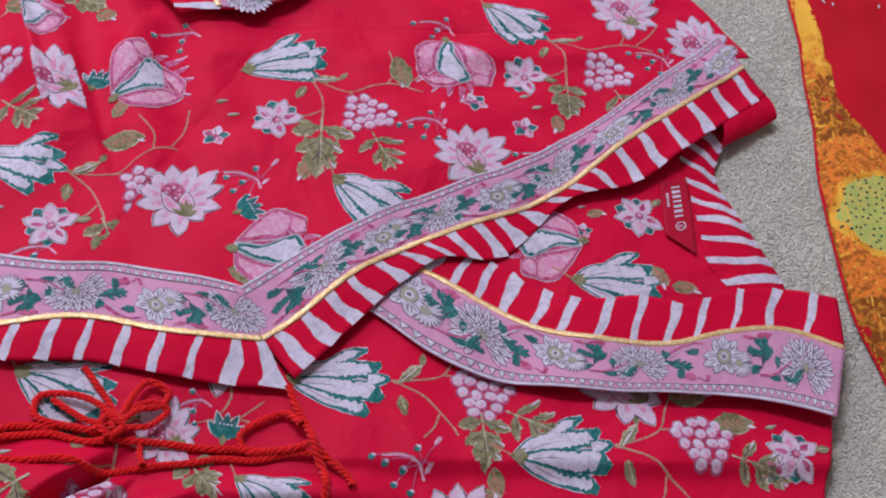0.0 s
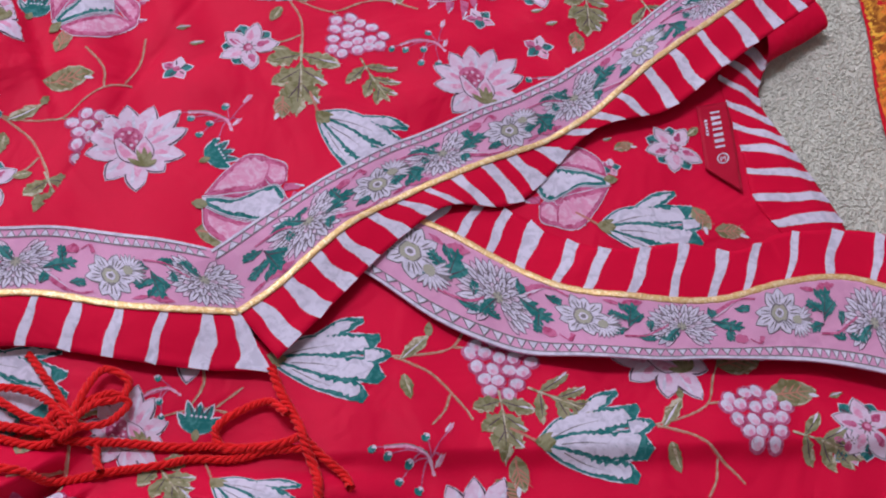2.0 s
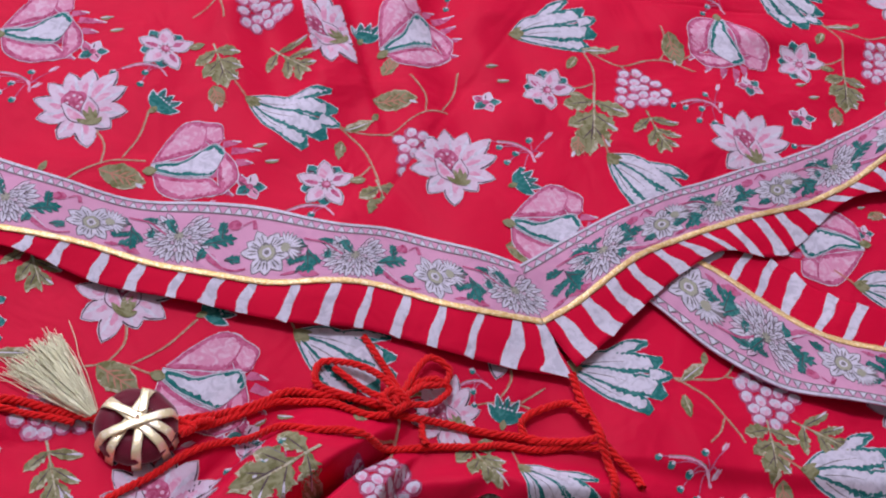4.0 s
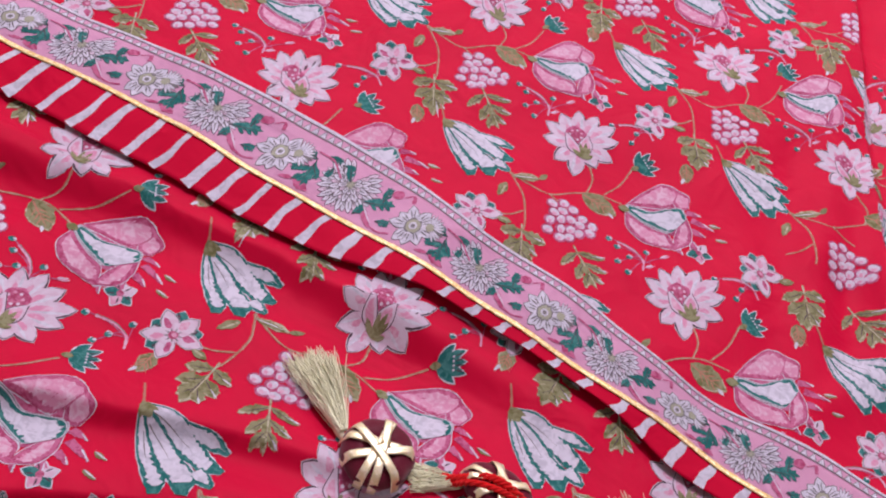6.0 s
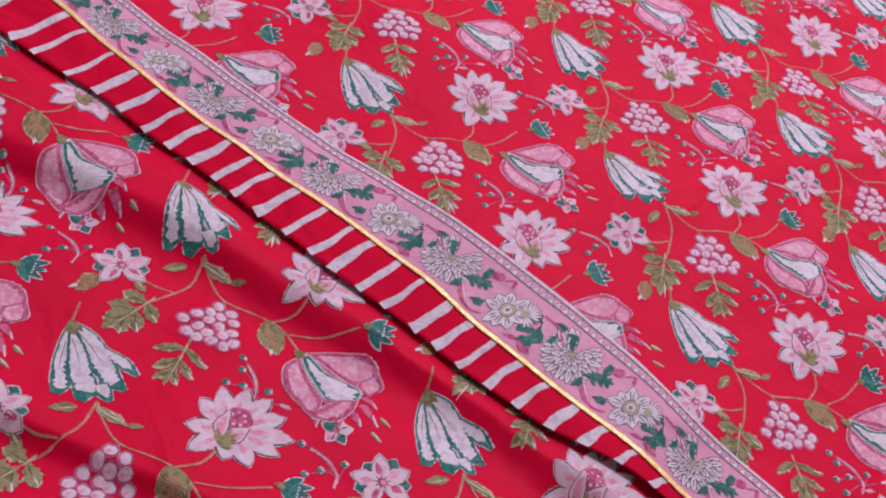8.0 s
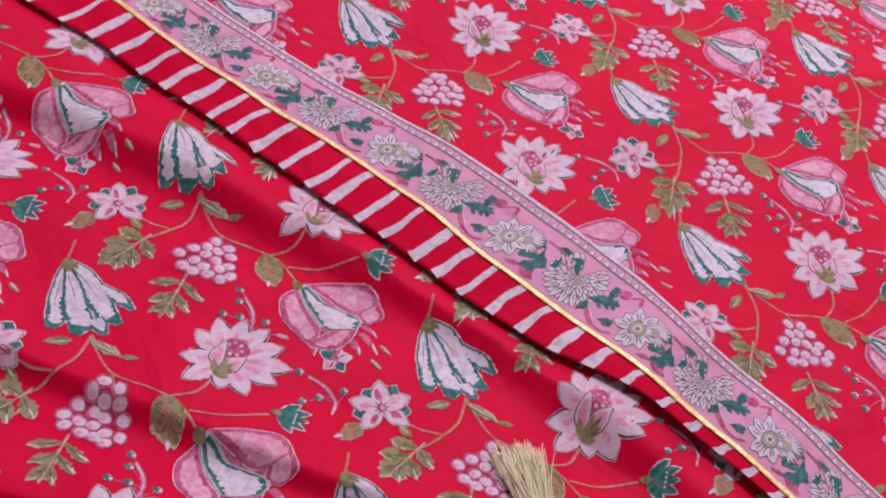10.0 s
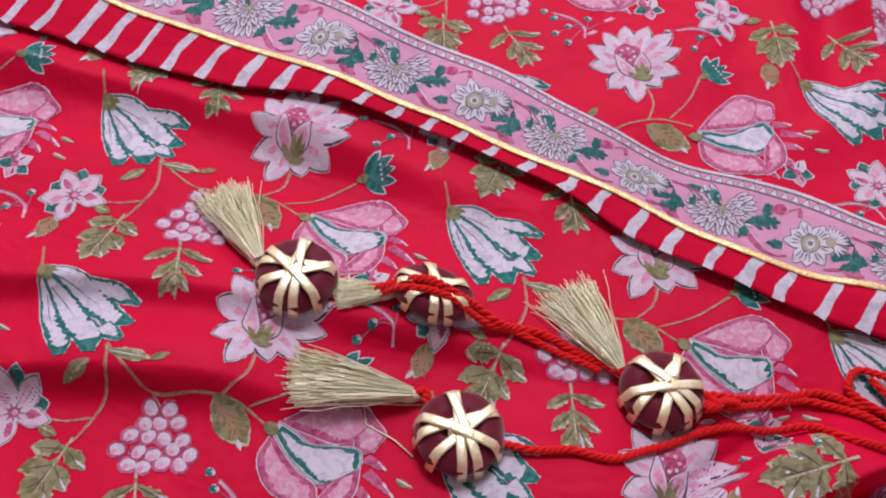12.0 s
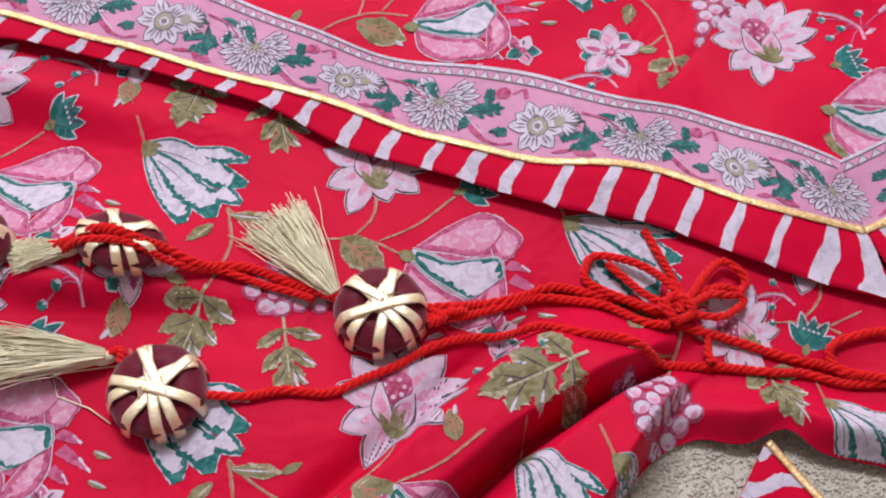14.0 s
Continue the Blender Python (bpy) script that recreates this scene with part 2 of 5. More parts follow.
def set_at(x, y, deg=0.0, size=1.0):
    c, s = math.cos(radians(deg)) * size, math.sin(radians(deg)) * size
    return lambda px, py: (x + c * px - s * py, y + s * px + c * py)


def slanted(x, y, deg=0.0):
    """A print on cloth that lies askew, drawn out along its bias."""
    c, s = math.cos(radians(deg)), math.sin(radians(deg))
    return lambda px, py: (x + 0.915 * (c * px - s * py) + 0.580 * (s * px + c * py), y - 0.372 * (c * px - s * py) + 0.908 * (s * px + c * py))

# ---- the block print: each motif about its own middle, at true size ----
def bell_flower(seed):
    """A fluted bell: white petals with teal, saw-edged lips."""
    k = Ink(seed)
    fan = (([(-9, 15), (7, 21), (18, 20)], [(-9, 12), (6, 13), (18, 19)]),
           ([(-33, 8), (-21, 14), (-8, 14.5), (8, 12), (24, 8)], [(-32, 6), (-14, 4), (5, 0), (15, 0), (24, 7)]),
           ([(14, 2), (20, 1), (27, -3)], [(12, -6), (20, -7), (27, -4)]),
           ([(-31, 5), (-14, 4), (5, -2), (16, -5), (20, -17)], [(-31, 3.5), (-16, -6), (-3, -13), (7, -16), (17, -19)]),
           ([(-31, 3), (-16, -6), (-3, -14), (6, -17), (9, -26)], [(-32, 1), (-25, -7), (-12, -18), (0, -25), (7, -28)]))
    for a, b in fan:
        k.loft(a, b, I_WHITE, 0, 0.0009, 0.0004, 0.0004)
        k.loft(a, b, I_TEAL, 1, 0.0004, 0.0005, 0.0008)
    for i, (a, b) in enumerate(fan):
        k.loft(a, b, I_WHITE, 4, -0.0007, -0.0019, 0.0019, 0.90 - 0.05 * (i % 2), 0.03)
    for pts in ([(-26, 6), (-14, 7.5), (0, 7)], [(-24, 1), (-12, -2), (-2, -6)], [(-24, -3), (-15, -11), (-8, -16)]):
        k.bend([(x * 0.001, y * 0.001) for x, y in pts], [0.0003] * 12 + [0.0001] * 6, I_GREY, 6, 0.4)
    k.bend([(-0.045, 0.0176), (-0.040, 0.0125), (-0.035, 0.007)], 0.0007, I_VINE, 5, 0.3)
    for a, l, w in ((-20, 0.011, 0.0075), (-50, 0.010, 0.003), (8, 0.011, 0.003)):
        k.petal(-0.036, 0.007, a, l, w, I_OLIVE, 7, shape=0.5, ragged=0.2)
    return k


def lotus(seed):
    k = Ink(seed)
    k.disc(-0.001, 0.001, 0.012, I_PETAL, 0, 0.1)
    tips = ((-33, 2), (-27, 18), (-16, 30), (-1, 35), (16, 35), (25, 22), (30, 1), (11, -33), (-9, -29), (-27, -14), (22, -14))
    for i, (tx, ty) in enumerate(tips):
        a, l = math.degrees(math.atan2(ty + 2, tx)), math.hypot(tx, ty + 2) * 0.00092
        k.petal(0.0, -0.002, a, l + 0.0006, 0.0134, I_WHITE, i % 2, start=0.003, shape=0.42, ragged=0.05)
        k.petal(0.0, -0.002, a, l + 0.0001, 0.0128, I_DARK, 2 + i % 2, start=0.003, shape=0.42, ragged=0.05)
        k.petal(0.0, -0.002, a, l - 0.0006, 0.0117, I_PETAL, 4 + i % 2, start=0.003, shape=0.42, sway=0.02)
        k.petal(0.0, -0.002, a + 3, l * 0.66, 0.0044, I_BLUSH, 6, start=0.010, shape=0.5, ragged=0.3)
        k.petal(0.0, -0.002, a - 5, l * 0.90, 0.0020, I_WHITE, 6.3, start=0.012, shape=0.45, ragged=0.4)
    k.disc(-0.006, 0.004, 0.0085, I_ROSE, 7.5, 0.14)
    k.disc(-0.006, 0.004, 0.0062, I_MAUVE, 8, 0.3)
    for i in range(7):
        k.disc(-0.006 + 0.0046 * math.cos(i * 0.9), 0.004 + 0.0046 * math.sin(i * 0.9), 0.0011, I_BLUSH if i % 2 else I_PETAL, 9)
    for a, b in (([(9, -11), (-5, -11), (-13, 0)], [(9, -10), (0, -4), (-12, 2)]), ([(10, -10), (10, 0), (2, 9)], [(8, -10), (0, -3), (1, 8)])):
        k.loft(a, b, I_DARK, 10, 0.0004)
        k.loft(a, b, I_PETAL, 11, -0.0002)
        k.loft(a, b, I_BLUSH, 12, -0.0018, 0.0, 0.0006, 0.8)
    for a, l in ((130, 0.014), (95, 0.012), (165, 0.012), (60, 0.008), (112, 0.015)):
        k.petal(0.0095, -0.0125, a, l, 0.0036, I_OLIVE, 13, shape=0.5)
    return k


def rose(seed):
    """A half-open cabbage rose with one teal-edged white petal across it."""
    k = Ink(seed)
    k.disc(0.001, 0.001, 0.0185, I_ROSE, 1.4, 0.06, 0.92, 40)
    k.disc(-0.012, 0.000, 0.0100, I_ROSE, 1.5, 0.06)
    for x0, y0, x1, y1 in ((14, 16, 25, 20), (20, 12, 38, 14), (24, 3, 35, 4), (24, -6, 34, -9), (18, -18, 27, -22)):
        k.loft([(x0, y0 + 3), ((x0 + x1) / 2, (y0 + y1) / 2 + 2.5), (x1, y1)], [(x0, y0 - 3), ((x0 + x1) / 2, (y0 + y1) / 2 - 2), (x1, y1 - 0.4)], I_ROSE, 0, jag=0.0012)
        k.bend([((x0 + x1) * 0.0005, (y0 + y1) * 0.0005 + 0.002), (x1 * 0.001, y1 * 0.001)], 0.0005, I_WHITE, 1, 0.5)
    for a, b in (([(0, 32), (11, 31), (14, 20)], [(3, 18), (8, 15), (13, 18)]),
                 ([(16, 11), (24, 2), (27, -9), (20, -22)], [(14, 0), (15, -6), (16, -12), (19, -21)]),
                 ([(-22, -12), (-10, -14), (0, -14), (11, -12), (20, -20)], [(-23, -13), (-18, -24), (-3, -30), (10, -26), (20, -22)]),
                 ([(-25, -4), (-19, 15), (-9, 31), (0, 32), (3, 21)], [(-24, -5), (-11, 3), (-4, 7), (0, 10), (3, 20)])):
        k.loft(a, b, I_WHITE, 2, 0.0008, 0, 0.0006)
        k.loft(a, b, I_MAUVE, 3, 0.0002)
        k.loft(a, b, I_ROSE, 4, -0.0005, 0, 0.0004)
        k.loft(a, b, I_BLUSH, 5, -0.0030, 0, 0.0020, 0.90, 0.08)
    a = [(-26, -6), (-18, -3), (-9, -1), (1, 9), (10, 16), (16, 11), (14, -1)]
    b = [(-24, -11), (-10, -13), (-1, -12), (6, -11), (10, -10), (13, -6), (13, -2)]
    k.loft(a, b, I_WHITE, 7, 0.0008, 0, 0.0003)
    k.loft(a, b, I_GREY, 8, 0.0003)
    k.loft(a, b, I_WHITE, 9, -0.0002)
    k.loft(a, b, I_TEAL, 10, -0.0009, 0, 0.0005, 0.97, 0.04)
    k.loft(a, b, I_WHITE, 11, -0.0034, 0, 0.0026, 0.88, 0.08)
    k.petal(-0.030, -0.012, 15, 0.009, 0.0066, I_OLIVE, 13, shape=0.5)
    return k


def grapes(seed):
    """A hanging bunch, wide above and pointed below."""
    k = Ink(seed)
    for row, count in enumerate((4, 5, 4, 3, 2)):
        for c in range(count):
            x, y = (c - (count - 1) / 2) * 0.0084 + k.r.uniform(-0.0014, 0.0014), 0.0135 - row * 0.0072 + k.r.uniform(-0.0014, 0.0014)
            y += 0.0016 * (1 - abs(c - (count - 1) / 2)) * (row == 0)
            a = 60 + k.r.uniform(-60, 60)
            k.disc(x, y, 0.0050, I_MAUVE if k.r.rand() < 0.6 else I_ROSE, 1, 0.08, 0.92, a)
            k.disc(x, y + 0.0004, 0.0038, I_WHITE, 2, 0.10, 0.78, a)
            k.disc(x + 0.0003, y - 0.0003, 0.0032, I_PETAL, 3, 0.12, 0.76, a)
            k.disc(x + 0.0006, y - 0.0012, 0.0020, I_BLUSH, 4, 0.3, 0.6, a + 40)
            k.disc(x - 0.0008, y + 0.0014, 0.0014, I_WHITE, 5, 0.2, 0.7, a)
    return k


def pansy(seed):
    """A five-pointed blossom with teal sepals showing between its petals."""
    k = Ink(seed)
    for a, l in ((62, 0.0175), (128, 0.0190), (196, 0.0165), (266, 0.0180)):
        k.petal(0, 0, a, l, 0.0130, I_WHITE, 0, start=0.004, shape=0.8, ragged=0.2)
        k.petal(0, 0, a, l - 0.0007, 0.0118, I_TEAL, 1, start=0.004, shape=0.8, ragged=0.2)
        k.petal(0, 0, a + 8, l - 0.003, 0.0030, I_DARK, 1.5, start=0.009, shape=0.5, ragged=0.5)
    for i, a in enumerate((30, 95, 160, 232, 300)):
        k.petal(0, 0, a, 0.0195, 0.0112, I_WHITE, 2, shape=0.52)
        k.petal(0, 0, a, 0.0188, 0.0106, I_GREY, 3, shape=0.52)
        k.petal(0, 0, a, 0.0180, 0.0098, I_PETAL, 4, shape=0.52)
        k.petal(0, 0, a + 9, 0.0135, 0.0042, I_BLUSH if i % 2 else I_ROSE, 5, start=0.005, shape=0.7, ragged=0.35)
    k.disc(0.0005, 0, 0.0052, I_PETAL, 6, 0.12)
    for i in range(9):
        k.petal(0, 0, 40 * i, 0.0054, 0.0010, I_GREY, 7, start=0.0018)
    k.disc(0, 0, 0.0030, I_MAUVE, 8, 0.15)
    k.disc(0.0004, 0.0004, 0.0016, I_BLUSH, 9, 0.15)
    k.petal(0.014, 0.004, 15, 0.011, 0.0058, I_OLIVE, 5, shape=0.5)
    k.petal(0.014, 0.0045, 15, 0.009, 0.0014, I_LIGHT, 6, shape=0.5)
    return k


def lobed_leaf(seed, long=0.034, wide=1.0, fat=0.25):
    k = Ink(seed)
    lobes = [(u, a + k.r.uniform(-6, 6), l * k.r.uniform(0.85, 1.1)) for u, a, l in
             ((0.08, 70, 0.52), (0.08, -70, 0.50), (0.34, 52, 0.48), (0.34, -52, 0.48), (0.58, 34, 0.38), (0.58, -34, 0.38), (0.20, 0, 0.84))]
    for u, a, l in lobes:
        k.petal(u * long, 0, a * wide, l * long + 0.0006, fat * long, I_LIGHT, 1, shape=0.45, ragged=0.45)
    for u, a, l in lobes:
        k.petal(u * long - 0.0006, 0, a * wide - 3, l * long - 0.0002, (fat + 0.005) * long, I_OLIVE, 2, shape=0.5, ragged=0.3)
        k.petal(u * long, 0, a * wide, l * long * 0.75, 0.0007, I_DARK, 3, shape=0.5)
        if a > 0:
            k.petal(u * long + 0.001, 0, a * wide + 7, l * long * 1.02, 0.0012, I_WHITE, 4, start=l * long * 0.5, shape=0.4, ragged=0.5)
    k.stroke([(-0.004, 0), (long * 0.8, 0)], [0.0007, 0.0003], I_LIGHT, 4)
    return k


def round_leaf(seed, long=0.026):
    k = Ink(seed)
    k.petal(0, 0, 0, long, long * 0.62, I_LIGHT, 1, shape=0.7, ragged=0.15)
    k.petal(-0.0005, 0.0005, 0, long - 0.001, long * 0.56, I_OLIVE, 2, shape=0.65, ragged=0.15)
    k.stroke([(0.001, 0), (long * 0.85, 0)], [0.0006, 0.0002], I_VINE, 3)
    for u in (0.3, 0.5, 0.7):
        for a in (40, -40):
            k.petal(u * long * 0.8, 0, a, 0.008, 0.0009, I_VINE, 3)
    k.petal(long * 0.8, -0.002, -20, 0.006, 0.0025, I_WHITE, 3, ragged=0.3)
    return k


def thistle(seed):
    k = Ink(seed)
    for a, l in ((-46, 0.0150), (-22, 0.0180), (0, 0.0170), (22, 0.0185), (46, 0.0150)):
        k.petal(-0.008, 0, a, l + 0.0012, 0.0064, I_WHITE, 0, shape=0.55)
        k.petal(-0.008, 0, a, l, 0.0054, I_TEAL, 1, shape=0.55, ragged=0.2)
    k.disc(-0.003, 0, 0.0052, I_TEAL, 2, 0.15)
    for a in (-0.0036, -0.0012, 0.0012, 0.0036):
        k.disc(0.002, a, 0.0007, I_WHITE, 3)
        k.petal(0.003, a, a * 6000, 0.006, 0.0008, I_DARK, 3)
    k.petal(-0.012, 0, 0, 0.007, 0.0044, I_OLIVE, 4, shape=0.5)
    return k


def berries(seed, count=8):
    """Loose berries on hair-thin curling stalks."""
    k = Ink(seed)
    for x, y in ((-18, 3), (9, 10), (1, -3), (-4, -12), (6, -16), (22, 15), (17, -2), (-10, 0))[:count]:
        x, y = x * 0.001, y * 0.001
        k.bend([(0.012, 0.000), (x * 0.5 + 0.006, y * 0.4 + 0.003), (x + 0.001, y + 0.001)], 0.00035, I_ROSE, 0, 0.3)
        if x < 0.015:
            k.disc(x, y, 0.0025, I_WHITE, 1, 0.3, 0.8, 40)
            k.disc(x - 0.0002, y - 0.0004, 0.0023, I_TEAL, 2, 0.3, 0.85, 40)
            k.disc(x + 0.0009, y + 0.0010, 0.0012, I_WHITE, 3, 0.3, 0.6, 30)
        else:
            k.petal(x - 0.003, y - 0.002, 50, 0.008, 0.0026, I_BLUSH, 1, ragged=0.3)
            k.petal(x - 0.003, y - 0.002, 62, 0.007, 0.0009, I_WHITE, 2, ragged=0.3)
    k.bend([(-0.012, 0.004), (0.0, 0.005), (0.010, 0.001), (0.014, -0.008)], 0.0008, I_BLUSH, 1, 0.4)
    k.bend([(-0.012, 0.005), (0.0, 0.006), (0.010, 0.002)], 0.0003, I_GREY, 2, 0.4)
    return k


def bud(seed):
    k = Ink(seed)
    for i, a in enumerate((10, 80, 150, 225, 300)):
        k.petal(0, 0, a, 0.0105, 0.0078, I_WHITE, 0)
        k.petal(0, 0, a, 0.0095, 0.0066, (I_TEAL, I_PETAL, I_ROSE, I_TEAL, I_BLUSH)[i], 1 + i % 2, ragged=0.15)
        k.petal(0, 0, a + 15, 0.0075, 0.0010, I_DARK, 3, start=0.003)
    k.disc(0, 0, 0.0022, I_MAUVE, 4)
    for x, y in ((-0.003, 0.030), (0.006, 0.020)):
        k.petal(x, y, 20, 0.009, 0.0032, I_OLIVE, 1, ragged=0.3)
        k.petal(x, y + 0.0006, 20, 0.009, 0.0010, I_WHITE, 2, ragged=0.3)
    return k


def vine(seed):
    """The stems that join the motifs of one repeat, about the bell flower."""
    k = Ink(seed)
    for pts in (((26, -4), (41, -5), (59, -2), (72, 13), (86, 24), (105, 28)),
                ((80, 20), (78, 35), (66, 49)),
                ((91, 27), (97, 45), (98, 66)),
                ((59, -2), (70, -4), (80, -5)),
                ((27, -5), (34, -9), (46, -19), (56, -37), (59, -46)),
                ((51, -30), (46, -39), (38, -46))):
        pts = [(x * 0.001, y * 0.001) for x, y in pts]
        k.bend(pts, 0.0006, I_VINE, 0, 0.4)
        k.bend([(x + 0.0004, y + 0.0004) for x, y in pts], 0.00022, I_LIGHT, 1, 0.5)
    k.petal(0.030, -0.006, 34, 0.022, 0.0075, I_LIGHT, 1, shape=0.6, ragged=0.25)
    k.petal(0.030, -0.0065, 32, 0.020, 0.0050, I_OLIVE, 2, shape=0.6, ragged=0.3)
    k.petal(0.031, -0.006, 36, 0.017, 0.0010, I_WHITE, 3, shape=0.6, ragged=0.4)
    k.petal(0.030, -0.015, -88, 0.015, 0.0068, I_OLIVE, 1, ragged=0.2)
    k.petal(0.0305, -0.015, -86, 0.013, 0.0014, I_LIGHT, 2, ragged=0.2)
    k.petal(0.0475, 0.0055, 75, 0.009, 0.0042, I_OLIVE, 1, ragged=0.2)
    return k


KINDS = {"bell_flower_print": [bell_flower(i) for i in range(3)], "lotus_print": [lotus(i) for i in range(3)], "rose_print": [rose(i) for i in range(3)],
         "grape_print": [grapes(i) for i in range(3)], "pansy_print": [pansy(i) for i in range(3)], "lobed_leaf_print": [lobed_leaf(i) for i in range(3)],
         "small_leaf_print": [lobed_leaf(i + 5, 0.035, 0.9, 0.15) for i in range(3)], "round_leaf_print": [round_leaf(i, 0.029) for i in range(3)],
         "thistle_print": [thistle(i) for i in range(3)], "berry_print": [berries(i) for i in range(3)], "bud_print": [bud(i) for i in range(3)],
         "twig_print": [berries(i + 4, 4) for i in range(3)], "vine_print": [vine(i) for i in range(3)], "leaflet_print": [round_leaf(i + 7, 0.018) for i in range(3)]}
# one repeat of the print: kind, place about the bell flower, turn
REPEAT = (("vine_print", 0, 0, 0), ("bell_flower_print", 0, 0, 0), ("lotus_print", 0.0548, 0.0601, 0), ("rose_print", 0.1318, 0.0380, 0),
          ("grape_print", 0.0816, -0.0168, -15), ("pansy_print", 0.0270, -0.0536, 5), ("lobed_leaf_print", 0.0586, -0.0440, -63),
          ("small_leaf_print", 0.096, -0.033, -37), ("round_leaf_print", 0.0777, 0.0176, -4), ("thistle_print", 0.1017, 0.0773, 58),
          ("berry_print", 0.129, -0.010, 0), ("twig_print", 0.083, 0.100, 30), ("bud_print", 0.168, 0.026, 0), ("leaflet_print", 0.0636, -0.0769, -62))
A_STEP, B_STEP = np.array((0.1213, -0.0836)), np.array((0.1854, 0.0938))


def drawn_out(x, y):
    """Where the print comes to lie on the loosely spread wrap front."""
    u, v = np.clip(x + 0.55, -0.38, 0.36), np.clip(y - 0.58, -0.22, 0.26)
    shift = 0.042 * step01(-0.37, -0.29, x) * step01(0.56, 0.62, y)
    return (x + 0.002 + 0.020 * v - 0.006 * u * u - 0.117 * u * v - 0.147 * v * v,
            y + 0.003 + 0.004 * v - 0.108 * u * u - 0.171 * u * v - 0.118 * v * v + shift)


def stamp(kind, x, y, deg, height, parent, keep=None, size=1.0, lift=0.0003, askew=False):
    r = random.randrange(3)
    if askew and kind != "vine_print":
        place = set_at(x, y, deg - (10 if kind == "bell_flower_print" else 25), 1.02)
    else:
        place = slanted(x, y, deg) if askew else set_at(x, y, deg, size)
    return KINDS[kind][r].lay(kind, place, height, parent, lift, keep)


def stamp_repeat(x, y, deg, height, parent, keep=None, skip=(), size=1.0, lift=0.0003, bare=(), askew=False, warp=None):
    spot = slanted(x, y, deg) if askew else set_at(x, y, deg, size)
    for kind, dx, dy, turn in REPEAT:
        if askew and kind == "leaflet_print":
            dx, dy = 0.036, -0.068
        mx, my = spot(dx, dy)
        if warp:
            mx, my = warp(mx, my)
        if kind not in skip and (kind == "vine_print" or all(math.hypot(mx - bx, my - by) > br for bx, by, br in bare)):
            j = 0.0 if kind == "vine_print" else 0.0010
            stamp(kind, mx + random.uniform(-j, j), my + random.uniform(-j, j), deg + turn + random.uniform(-3, 3) * (j > 0), height, parent, keep, size, lift, askew)

# ---- room ----
def box(x0, x1, y0, y1, z0, z1, bevel=0.0):
    bm = bmesh.new()
    bmesh.ops.create_cube(bm, size=1.0, matrix=Matrix.LocRotScale(((x0 + x1) / 2, (y0 + y1) / 2, (z0 + z1) / 2), None, (x1 - x0, y1 - y0, z1 - z0)))
    if bevel:
        bmesh.ops.bevel(bm, geom=bm.edges[:], offset=bevel, segments=2, affect="EDGES", profile=0.6)
    return bm


def structure(name, boxes, material, label):
    bm = bmesh.new()
    for b in boxes:
        one = box(*b)
        me = bpy.data.meshes.new("tmp")
        one.to_mesh(me)
        one.free()
        bm.from_mesh(me)
        bpy.data.meshes.remove(me)
    ob = part(name, bm, material, None)
    ob.data.polygons.foreach_set("use_smooth", np.zeros(len(ob.data.polygons), dtype=bool))
    return tagged(ob, label, name.split("_")[0], kind="structure")


FLOOR = -0.022
structure("floor", [(-2.6, 2.6, -2.2, 2.6, FLOOR - 0.1, FLOOR)], CARPET, "beige short-pile carpet covering the whole floor")
# walls and ceiling are unseen, added to close the room and bounce light
structure("wall_west", [(-2.6, -2.5, -2.2, 2.6, FLOOR, 2.6)], WALL, "plain white painted wall")
structure("wall_east", [(2.5, 2.6, -2.2, 2.6, FLOOR, 2.6)], WALL, "plain white painted wall")
structure("wall_south", [(-2.5, 2.5, -2.2, -2.1, FLOOR, 2.6)], WALL, "plain white painted wall")
structure("wall_north", [(-2.5, -1.75, 2.4, 2.5, FLOOR, 2.6), (-0.05, 2.5, 2.4, 2.5, FLOOR, 2.6), (-1.75, -0.05, 2.4, 2.5, FLOOR, 0.8),
                         (-1.75, -0.05, 2.4, 2.5, 2.1, 2.6)], WALL, "white painted wall with an added window opening, unseen")
structure("ceiling", [(-2.6, 2.6, -2.2, 2.6, 2.6, 2.7)], WALL, "plain white ceiling")
# window and its wall opening are added, unseen, to go with the fill
window = structure("window_1", [(-1.75, -1.70, 2.42, 2.48, 0.8, 2.1), (-0.10, -0.05, 2.42, 2.48, 0.8, 2.1), (-1.70, -0.10, 2.42, 2.48, 0.8, 0.85),
                                (-1.70, -0.10, 2.42, 2.48, 2.05, 2.1), (-0.92, -0.88, 2.42, 2.48, 0.85, 2.05)], FRAME_PAINT, "added white window frame with two clear panes, unseen")
for x0, x1 in ((-1.70, -0.92), (-0.88, -0.10)):
    pane = part("pane", box(x0, x1, 2.448, 2.454, 0.85, 2.05), GLASS, window, "clear glass pane")
    pane.visible_shadow = False

lamp_fixture = empty("ceiling_light", "long white ceiling light with a frosted diffuser", "light")
part("housing", box(-1.57, -0.33, 1.18, 1.72, 2.53, 2.6, 0.01), FRAME_PAINT, lamp_fixture, "white metal housing")
part("diffuser", box(-1.54, -0.36, 1.21, 1.69, 2.49, 2.53, 0.008), WALL, lamp_fixture, "frosted white diffuser")

